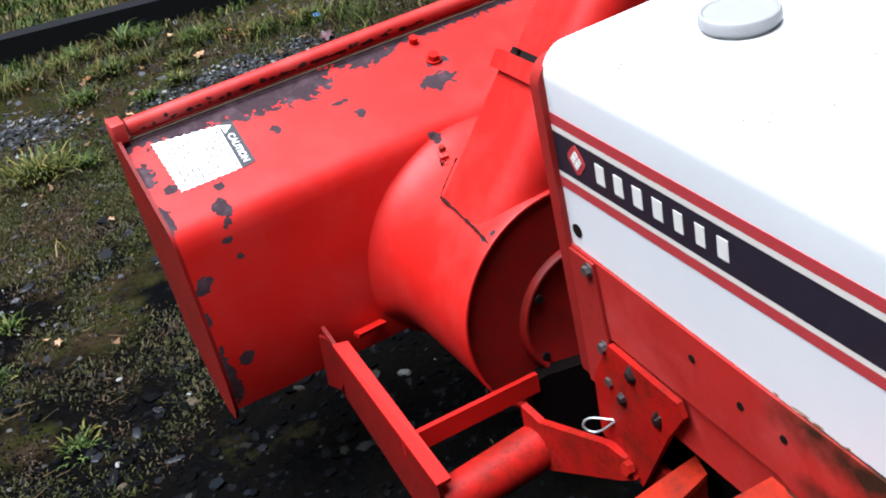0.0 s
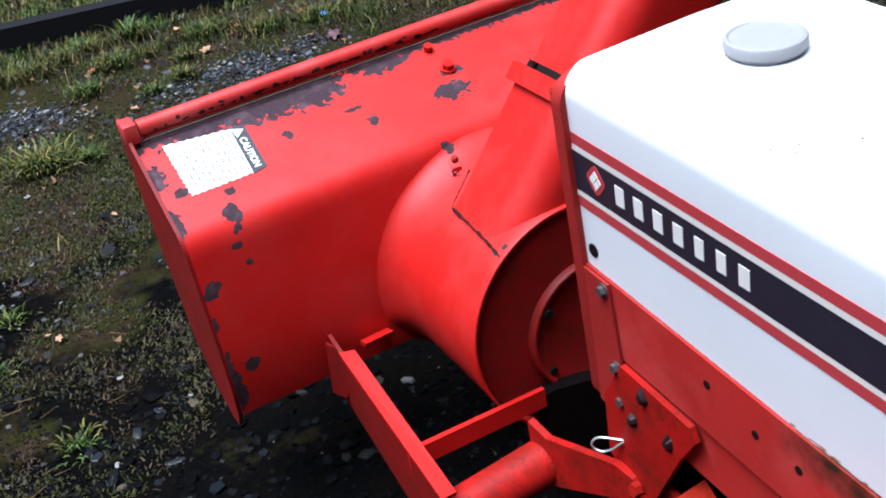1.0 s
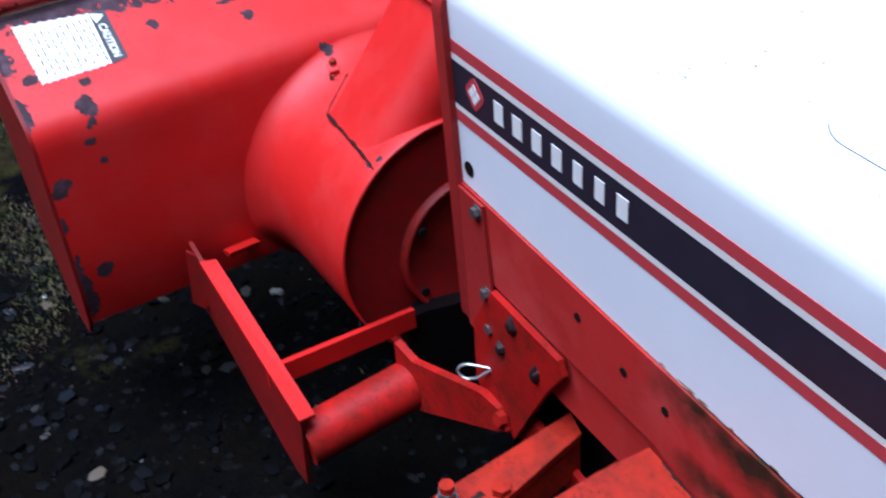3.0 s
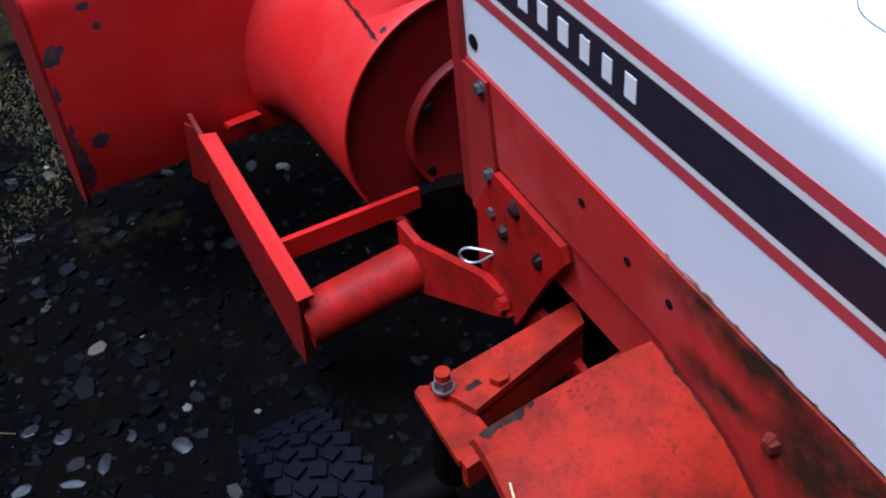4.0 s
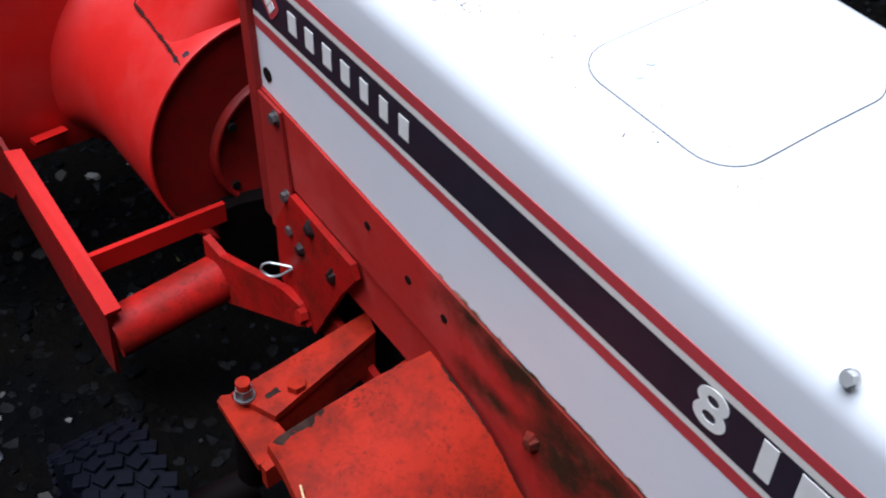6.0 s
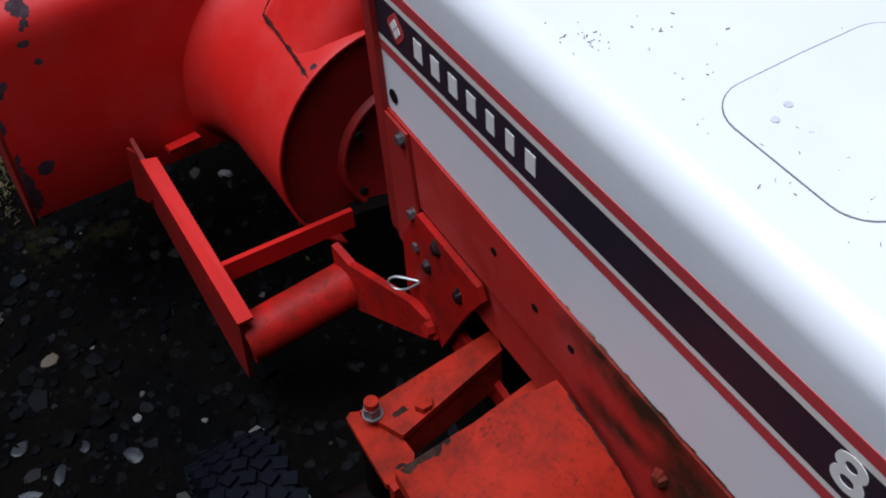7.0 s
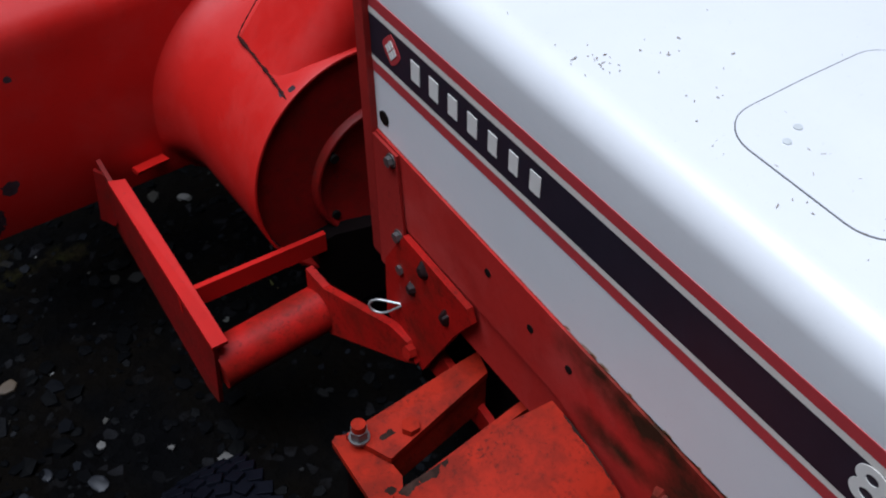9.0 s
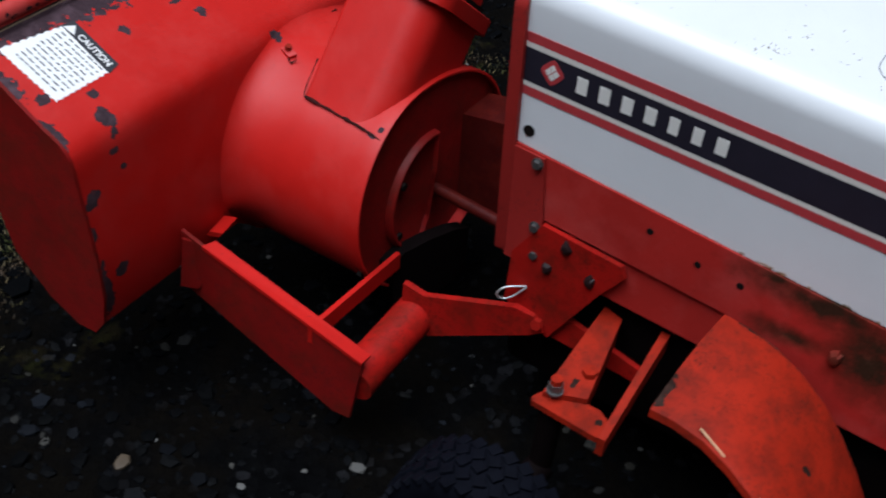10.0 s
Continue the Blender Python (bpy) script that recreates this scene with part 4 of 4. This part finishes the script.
def gravel_patch(x, y):
    """Above 0 inside the bare strips of broken slate."""
    edge = 0.5 * noise.noise(Vector((x * 6, y * 6, 5.0))) + 0.3 * noise.noise(Vector((x * 15, y * 15, 9.0)))
    return max(1 - math.hypot((x - cx) / rx, (y - cy) / ry) for cx, cy, rx, ry in ((0.95, 3.72, 0.42, 0.17), (0.62, 3.58, 0.30, 0.09), (0.20, 3.86, 0.22, 0.22), (-0.25, 3.3, 0.16, 0.14), (1.7, 3.3, 0.3, 0.15))) + edge * 0.7


def stones():
    rng = random.Random(21)
    shapes = []
    for _ in range(8):
        bm = stone_shape(rng)
        me = bpy.data.meshes.new("stone")
        bm.to_mesh(me)
        bm.free()
        me.materials.append(M_STONE)
        shapes.append(me)
    for i in range(300):
        x, y = rng.uniform(-0.30, 0.48), rng.uniform(1.0, 2.1)
        s = min(0.027, 0.0078 * math.exp(rng.gauss(0.15, 0.5)))
        ob = new("stone", shapes[i % 8])
        ob.parent = ground
        ob.matrix_basis = pose(x, y, ground_height(x, y) + 0.12 * s, rng.uniform(-15, 15), rng.uniform(-15, 15), rng.uniform(0, 360)) @ Matrix.Diagonal((s * rng.uniform(0.8, 1.5), s, s * rng.uniform(0.7, 1.1), 1))
    # the joined rest
    verts, faces = [], []
    pats = [([tuple(v.co) for v in me.vertices], [tuple(p.vertices) for p in me.polygons]) for me in shapes]
    n = 0
    while n < 19000:
        x, y = rng.uniform(-1.9, 3.2), -0.3 + 5.4 * rng.random() ** 1.1
        if rng.random() > border(x, y, (-1.9, -0.3), (3.2, 5.1)):
            continue
        dens = 0.5 + 0.9 * noise.noise(Vector((x * 1.5, y * 1.5, 11.0))) + (0.45 if y < 2.1 else 0.0)
        if rng.random() > dens:
            continue
        n += 1
        s = min(0.024, 0.0046 * math.exp(rng.gauss(0.1, 0.5)))
        m = pose(x, y, ground_height(x, y) + 0.1 * s, rng.uniform(-20, 20), rng.uniform(-20, 20), rng.uniform(0, 360)) @ Matrix.Diagonal((s * rng.uniform(0.8, 1.6), s, s * rng.uniform(0.7, 1.1), 1))
        vs, fs = pats[n % 8]
        k = len(verts)
        verts += [tuple(m @ Vector(v)) for v in vs]
        faces += [tuple(k + i for i in f) for f in fs]
    n = 0
    while n < 5200:
        x, y = rng.uniform(-0.5, 2.0), rng.uniform(3.0, 4.15)
        if gravel_patch(x, y) < rng.uniform(0.0, 0.7):
            continue
        n += 1
        s = min(0.011, 0.0037 * math.exp(rng.gauss(0.1, 0.45)))
        m = pose(x, y, ground_height(x, y) + 0.3 * s, rng.uniform(-30, 30), rng.uniform(-30, 30), rng.uniform(0, 360)) @ Matrix.Diagonal((s * rng.uniform(0.8, 1.6), s, s * 0.7, 1))
        vs, fs = pats[n % 8]
        k = len(verts)
        verts += [tuple(m @ Vector(v)) for v in vs]
        faces += [tuple(k + i for i in f) for f in fs]
    me = bpy.data.meshes.new("gravel")
    me.from_pydata(verts, [], faces)
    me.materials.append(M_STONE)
    ob = new("gravel", me)
    ob.parent = ground
    tagged(ob, kind="stuff")


stones()


def grass_material(name, greens, browns):
    m, nt, b = material(name)
    geo = nt.nodes.new("ShaderNodeNewGeometry")
    isle = geo.outputs["Random Per Island"]
    green, brown = ramp(nt, isle, greens), ramp(nt, isle, browns)
    patch = ramp(nt, noise_tex(nt, 4.5, 4, 0.6, geo.outputs["Position"]), [(0.42, (0, 0, 0)), (0.58, (1, 1, 1))])
    nt.links.new(mix(nt, patch, green, brown), b.inputs["Base Color"])
    b.inputs["Roughness"].default_value = 0.6
    b.inputs["Specular IOR Level"].default_value = 0.15
    return m


def add_blade(verts, faces, rng, x, y, h, lean, w):
    a = rng.uniform(0, 6.283)
    g = ground_height(x, y) - 0.002
    px, py = -math.sin(a) * w, math.cos(a) * w
    dx, dy = math.cos(a) * lean, math.sin(a) * lean
    k = len(verts)
    verts += [(x - px, y - py, g), (x + px, y + py, g), (x + dx * 0.4 + px * 0.7, y + dy * 0.4 + py * 0.7, g + h * 0.65), (x + dx * 0.4 - px * 0.7, y + dy * 0.4 - py * 0.7, g + h * 0.65), (x + dx, y + dy, g + h)]
    faces += [(k, k + 1, k + 2, k + 3), (k + 3, k + 2, k + 4)]


def blade_field(name, verts, faces, mat, label):
    me = bpy.data.meshes.new(name)
    me.from_pydata(verts, [], faces)
    me.materials.append(mat)
    tagged(new(name, me), label, "grass", kind="stuff")


M_MOSS = grass_material("olive_moss", [(0.0, (0.005, 0.008, 0.002)), (0.45, (0.023, 0.027, 0.005)), (0.82, (0.046, 0.046, 0.010)), (1.0, (0.085, 0.070, 0.028))],
                        [(0.0, (0.008, 0.005, 0.003)), (0.45, (0.030, 0.019, 0.010)), (0.82, (0.058, 0.037, 0.019)), (1.0, (0.11, 0.072, 0.042))])
M_GRASS = grass_material("thin_grass", [(0.0, (0.008, 0.020, 0.004)), (0.5, (0.034, 0.060, 0.008)), (0.85, (0.085, 0.115, 0.018)), (1.0, (0.24, 0.20, 0.07))],
                         [(0.0, (0.014, 0.012, 0.005)), (0.5, (0.050, 0.042, 0.009)), (0.85, (0.11, 0.080, 0.02)), (1.0, (0.23, 0.165, 0.08))])
M_TUFT = grass_material("green_tuft_grass", [(0.0, (0.008, 0.020, 0.004)), (0.5, (0.034, 0.060, 0.010)), (0.85, (0.085, 0.115, 0.022)), (1.0, (0.26, 0.22, 0.09))],
                        [(0.0, (0.014, 0.020, 0.004)), (0.5, (0.052, 0.058, 0.008)), (0.85, (0.12, 0.105, 0.02)), (1.0, (0.28, 0.20, 0.07))])


def moss():
    rng = random.Random(3)
    verts, faces, n = [], [], 0
    while n < 300000:
        x, y = rng.uniform(-1.6, 3.3), 1.45 + 3.9 * rng.random() ** 1.1
        if rng.random() > border(x, y, (-1.6, 1.3), (3.3, 6.0)):
            continue
        d = noise.noise(Vector((x * 2.2, y * 2.2, 3.0))) + 0.5 * noise.noise(Vector((x * 7, y * 7, 8.0))) + 0.06 * (y - 2.2) - (0.35 if x > 0.2 and y < 2.0 else 0) - 1.1 * max(0.0, gravel_patch(x, y) - 0.05)
        if d < -0.05 + rng.uniform(-0.15, 0.25):
            continue
        n += 1
        h = 0.007 * rng.uniform(0.4, 1.6)
        add_blade(verts, faces, rng, x, y, h, rng.uniform(0.4, 1.8) * h, 0.0021 * rng.uniform(0.5, 1.5))
    blade_field("moss", verts, faces, M_MOSS, "low olive and brown moss over the gravel")


def grass():
    rng = random.Random(8)
    verts, faces = [], []
    tufts = []
    tufts += [(-0.6 + 0.13 * k, 4.62 - 0.039 * k - rng.uniform(0.0, 0.25), rng.uniform(0.05, 0.12), 110) for k in range(20)]
    tufts += [(rng.uniform(-0.8, 2.4), rng.uniform(2.0, 4.4), rng.uniform(0.02, 0.05), 12) for _ in range(40)]
    for cx, cy, s, n in tufts:
        for _ in range(n):
            x, y = rng.gauss(cx, s * 0.6), rng.gauss(cy, s * 0.6)
            h = rng.uniform(0.025, 0.045) + 0.35 * s * rng.random()
            add_blade(verts, faces, rng, x, y, h, rng.uniform(0.3, 1.2) * h, 0.0021 * rng.uniform(0.6, 1.3))
    for _ in range(40000):
        x, y = rng.gauss(0.6, 1.5), 4.35 + abs(rng.gauss(0, 1.3))
        h = rng.uniform(0.015, 0.04)
        add_blade(verts, faces, rng, x, y, h, rng.uniform(0.3, 1.2) * h, 0.0024 * rng.uniform(0.6, 1.3))
    for _ in range(22000):
        x = rng.uniform(-1.6, 1.2)
        y = 5.12 - 0.297 * (x + 1.2) + 0.12 + 2.2 * rng.random() ** 1.3
        h = rng.uniform(0.02, 0.05)
        add_blade(verts, faces, rng, x, y, h, rng.uniform(0.3, 1.3) * h, 0.0045 * rng.uniform(0.6, 1.3))
    blade_field("grass", verts, faces, M_GRASS, "tufts of thin green and straw-coloured grass")


def grass_tuft(cx, cy, spread, n, height, seed, label):
    """One clump of arching blades, each of three bent segments, fanning out from its crown."""
    rng = random.Random(seed)
    verts, faces = [], []
    for _ in range(n):
        a, d = rng.uniform(0, 6.283), abs(rng.gauss(0, 0.35)) * spread
        x, y = cx + d * math.cos(a), cy + d * math.sin(a)
        b = a + rng.gauss(0, 0.7)
        h = 0.72 * height * rng.uniform(0.4, 1.1)
        reach = h * rng.uniform(0.35, 1.3) + 0.3 * d
        w = rng.uniform(0.0016, 0.0034)
        g = ground_height(x, y) - 0.003
        px, py = -math.sin(b) * w, math.cos(b) * w
        k = len(verts)
        for f, rise, wide in ((0, 0, 1.0), (0.22, 0.6, 0.95), (0.6, 0.95, 0.7)):
            mx, my = x + math.cos(b) * reach * f, y + math.sin(b) * reach * f
            verts += [(mx - px * wide, my - py * wide, g + h * rise), (mx + px * wide, my + py * wide, g + h * rise)]
        verts.append((x + math.cos(b) * reach, y + math.sin(b) * reach, g + h * rng.uniform(0.75, 1.0)))
        faces += [(k, k + 1, k + 3, k + 2), (k + 2, k + 3, k + 5, k + 4), (k + 4, k + 5, k + 6)]
    me = bpy.data.meshes.new("grass_tuft")
    me.from_pydata(verts, [], faces)
    me.materials.append(M_TUFT)
    tagged(new("grass_tuft", me), label, "grass tuft", "grass tufts in the gravel")


moss()
grass()
for k, (cx, cy, spread, n, height) in enumerate(((0.17, 3.47, 0.16, 520, 0.075), (0.30, 3.42, 0.07, 90, 0.05), (0.73, 3.80, 0.09, 130, 0.06), (0.62, 3.76, 0.07, 90, 0.05), (0.80, 3.98, 0.08, 100, 0.055),
                                                 (0.43, 3.95, 0.10, 170, 0.06), (0.57, 4.15, 0.12, 240, 0.065), (0.70, 4.38, 0.10, 200, 0.11), (0.52, 4.42, 0.12, 200, 0.06), (0.28, 4.34, 0.13, 200, 0.055),
                                                 (0.10, 4.40, 0.13, 220, 0.07), (1.12, 4.02, 0.12, 200, 0.06), (1.32, 3.98, 0.12, 180, 0.055), (0.93, 4.18, 0.10, 160, 0.06), (-0.08, 2.62, 0.07, 90, 0.03), (-0.16, 2.40, 0.08, 110, 0.03), (-0.05, 2.02, 0.07, 90, 0.028))):
    tall = "tall thin" if height > 0.08 else "dense blue-green" if n > 400 else "short" if height > 0.04 else "very short bright"
    grass_tuft(cx, cy, spread, n, height, 40 + k, tall + " grass tuft growing in the mossy gravel")


def straw_bits():
    """Loose dry stalks lying on the moss."""
    rng = random.Random(77)
    verts, faces = [], []
    for k in range(170):
        if k < 30:
            x, y = rng.gauss(-0.14, 0.10), rng.gauss(2.05, 0.30)
        else:
            x, y = rng.uniform(-0.4, 1.9), rng.uniform(2.2, 4.4)
        a, l, w = rng.gauss(0.5, 0.9), rng.uniform(0.006, 0.028), rng.uniform(0.0006, 0.0013)
        g = ground_height(x, y) + rng.uniform(0.004, 0.010)
        d, e = Vector((math.cos(a) * l, math.sin(a) * l, rng.uniform(-0.004, 0.004))), Vector((-math.sin(a) * w, math.cos(a) * w, 0))
        p, i = Vector((x, y, g)), len(verts)
        verts += [tuple(q) for q in (p - d - e, p - d + e, p - d + Vector((0, 0, 1.6 * w)), p + d - e * 0.6, p + d + e * 0.6, p + d + Vector((0, 0, w)))]
        faces += [(i, i + 1, i + 4, i + 3), (i + 1, i + 2, i + 5, i + 4), (i + 2, i, i + 3, i + 5), (i, i + 2, i + 1), (i + 3, i + 4, i + 5)]
    me = bpy.data.meshes.new("dry_straw")
    me.from_pydata(verts, [], faces)
    me.materials.append(plain("dry_stalk", (0.13, 0.085, 0.040), 0.7, var=0.6, scale=9))
    tagged(new("dry_straw", me), "loose dry straw stalks scattered over the moss", "straw", kind="stuff")


straw_bits()


def leaves():
    rng = random.Random(5)
    bm = bmesh.new()
    for _ in range(110):
        x, y = rng.gauss(1.0, 0.7), rng.gauss(3.9, 0.5)
        m = pose(x, y, ground_height(x, y) + 0.012, rng.uniform(-25, 25), rng.uniform(-25, 25), rng.uniform(0, 360))
        s = rng.uniform(0.003, 0.012)
        top = [bm.verts.new(m @ Vector((s * math.cos(a) * (1.5 if i % 2 == 0 else 1.0), s * 0.6 * math.sin(a), 0.006 * math.cos(2 * a)))) for i, a in enumerate(2 * math.pi * j / 8 for j in range(8))]
        low = [bm.verts.new(v.co - Vector((0, 0, 0.0008))) for v in top]
        bm.faces.new(top)
        bm.faces.new(low[::-1])
        for i in range(8):
            bm.faces.new((top[i], low[i], low[(i + 1) % 8], top[(i + 1) % 8]))
    return bm


tagged(part("fallen_leaves", leaves(), plain("brown_leaf", (0.12, 0.058, 0.024), 0.7, var=0.6, scale=4)), "scattered brown fallen leaves on the ground", "leaf litter", kind="stuff")


def curled_leaf(x, y, size, turn):
    """A lobed leaf with a raised, curled rim, 1 mm thick."""
    bm = bmesh.new()
    m = pose(x, y, ground_height(x, y) + 0.012, 12, -8, turn)
    n = 20
    layers = []
    for up in (0.0, 0.001):
        rim = []
        for k in range(n):
            a = 2 * math.pi * k / n
            r = size * (0.75 + 0.25 * math.cos(5 * a)) * (1.15 if abs(a - math.pi) > 2.4 else 1.0)
            rim.append(bm.verts.new(m @ Vector((r * math.cos(a), 0.8 * r * math.sin(a), up + 0.25 * size * (0.5 + 0.5 * math.sin(3 * a))))))
        mid = bm.verts.new(m @ Vector((0, 0, up)))
        for k in range(n):
            bm.faces.new((mid, rim[k], rim[(k + 1) % n]))
        layers.append(rim)
    for k in range(n):
        bm.faces.new((layers[0][k], layers[0][(k + 1) % n], layers[1][(k + 1) % n], layers[1][k]))
    return bm


tagged(part("large_leaf", curled_leaf(1.271, 3.705, 0.035, 40), plain("purple_brown_leaf", (0.085, 0.040, 0.045), 0.6, var=0.5, scale=60)), "large curled purple-brown leaf lying on the mossy gravel", "leaf")


def single_leaf(x, y, size, turn, mat, label):
    tagged(part("fallen_leaf", curled_leaf(x, y, size, turn), mat), label, "leaf", "single fallen leaves")


M_TAN_LEAF = plain("tan_leaf", (0.34, 0.19, 0.10), 0.7, var=0.4, scale=50)
M_RUST_LEAF = plain("rust_leaf", (0.26, 0.085, 0.03), 0.7, var=0.4, scale=50)
for x, y, size, turn, mat, word in ((0.87, 3.96, 0.024, 20, M_TAN_LEAF, "pale tan"), (0.96, 4.21, 0.020, 70, M_TAN_LEAF, "pale tan"), (0.49, 4.14, 0.018, 10, M_RUST_LEAF, "rust-orange"), (0.52, 3.66, 0.018, 120, M_TAN_LEAF, "pale tan"),
                                    (1.21, 3.78, 0.016, 200, M_TAN_LEAF, "pale tan"), (0.86, 4.29, 0.020, 300, M_TAN_LEAF, "pale tan"), (1.05, 4.12, 0.022, 150, M_RUST_LEAF, "rust-orange"), (1.28, 4.05, 0.018, 30, M_RUST_LEAF, "rust-orange"),
                                    (0.00, 2.43, 0.013, 60, M_TAN_LEAF, "pale tan"), (-0.02, 2.46, 0.010, 200, M_TAN_LEAF, "pale tan"), (0.27, 2.97, 0.012, 95, M_TAN_LEAF, "pale tan")):
    single_leaf(x, y, size, turn, mat, "curled " + word + " leaf lying on the ground")


def loose_stone(x, y, sx, sy, turn, seed, mat, label):
    """A flat broken stone with a bevelled, uneven outline."""
    rng = random.Random(seed)
    n = 9
    rim = [(sx * math.cos(6.283 * k / n) * rng.uniform(0.75, 1.1), sy * math.sin(6.283 * k / n) * rng.uniform(0.75, 1.1)) for k in range(n)]
    m, h = pose(x, y, ground_height(x, y) - 0.002, rng.uniform(-8, 8), rng.uniform(-8, 8), turn), 0.55 * min(sx, sy)
    bm = solid([[m @ Vector((a * f, b * f, h * z)) for a, b in rim] for f, z in ((0.85, -0.2), (1.0, 0.35), (0.93, 0.85), (0.74, 1.0))])
    tagged(part("loose_stone", bm, mat, sharp=20), label, "stone", "single stones on the gravel")


M_TAN_STONE = plain("tan_stone", (0.055, 0.038, 0.022), 0.6, var=0.3, scale=70)
M_PALE_STONE = plain("pale_quartz", (0.19, 0.185, 0.175), 0.5, var=0.15, scale=90)
M_SLATE = plain("blue_grey_slate", (0.0065, 0.0075, 0.010), 0.45, var=0.4, scale=60)
for k, (x, y, sx, sy, turn, mat, word) in enumerate(((0.13, 1.50, 0.019, 0.013, 20, M_TAN_STONE, "rounded tan"), (0.185, 1.995, 0.016, 0.013, 60, M_TAN_STONE, "rounded tan"), (-0.01, 1.84, 0.012, 0.009, 10, M_TAN_STONE, "rounded tan"),
                                                     (0.08, 2.20, 0.009, 0.007, 0, M_PALE_STONE, "small white"), (0.19, 2.03, 0.008, 0.006, 40, M_PALE_STONE, "small white"), (0.00, 1.91, 0.010, 0.008, 80, M_PALE_STONE, "small white"), (0.18, 3.99, 0.010, 0.008, 0, M_PALE_STONE, "small white"),
                                                     (0.20, 1.49, 0.006, 0.005, 0, M_PALE_STONE, "small white"), (0.64, 1.76, 0.007, 0.003, 50, M_PALE_STONE, "small white"), (0.58, 1.85, 0.005, 0.003, 20, M_PALE_STONE, "small white"),
                                                     (0.18, 1.24, 0.024, 0.014, 110, M_SLATE, "flat blue-grey slate"), (-0.01, 1.39, 0.018, 0.012, 15, M_SLATE, "flat blue-grey slate"), (0.07, 1.27, 0.026, 0.011, 60, M_SLATE, "flat blue-grey slate"), (0.02, 1.26, 0.020, 0.010, 150, M_SLATE, "flat blue-grey slate"),
                                                     (0.03, 1.35, 0.020, 0.014, 30, M_SLATE, "flat blue-grey slate"), (-0.05, 1.29, 0.018, 0.011, 0, M_SLATE, "flat blue-grey slate"), (0.10, 1.84, 0.024, 0.009, 170, M_SLATE, "flat blue-grey slate"), (0.06, 1.98, 0.020, 0.012, 80, M_SLATE, "flat blue-grey slate"),
                                                     (-0.03, 1.96, 0.020, 0.014, 35, M_SLATE, "flat blue-grey slate"), (0.12, 1.30, 0.016, 0.010, 90, M_SLATE, "flat blue-grey slate"), (0.12, 2.02, 0.018, 0.010, 120, M_SLATE, "flat blue-grey slate"), (-0.01, 2.78, 0.022, 0.014, 20, M_SLATE, "flat blue-grey slate"))):
    loose_stone(x, y, sx, sy, turn, 90 + k, mat, word + " stone lying on the dark gravel")
tagged(part("plastic_scrap", plate([(1.318, 3.925, 0.014), (1.345, 3.915, 0.017), (1.343, 3.928, 0.026), (1.322, 3.938, 0.023)], (0.002, 0.004, 0.001), 0.001), plain("blue_plastic", (0.03, 0.16, 0.42), 0.4)), "small bright blue plastic scrap lying among leaves", "litter")
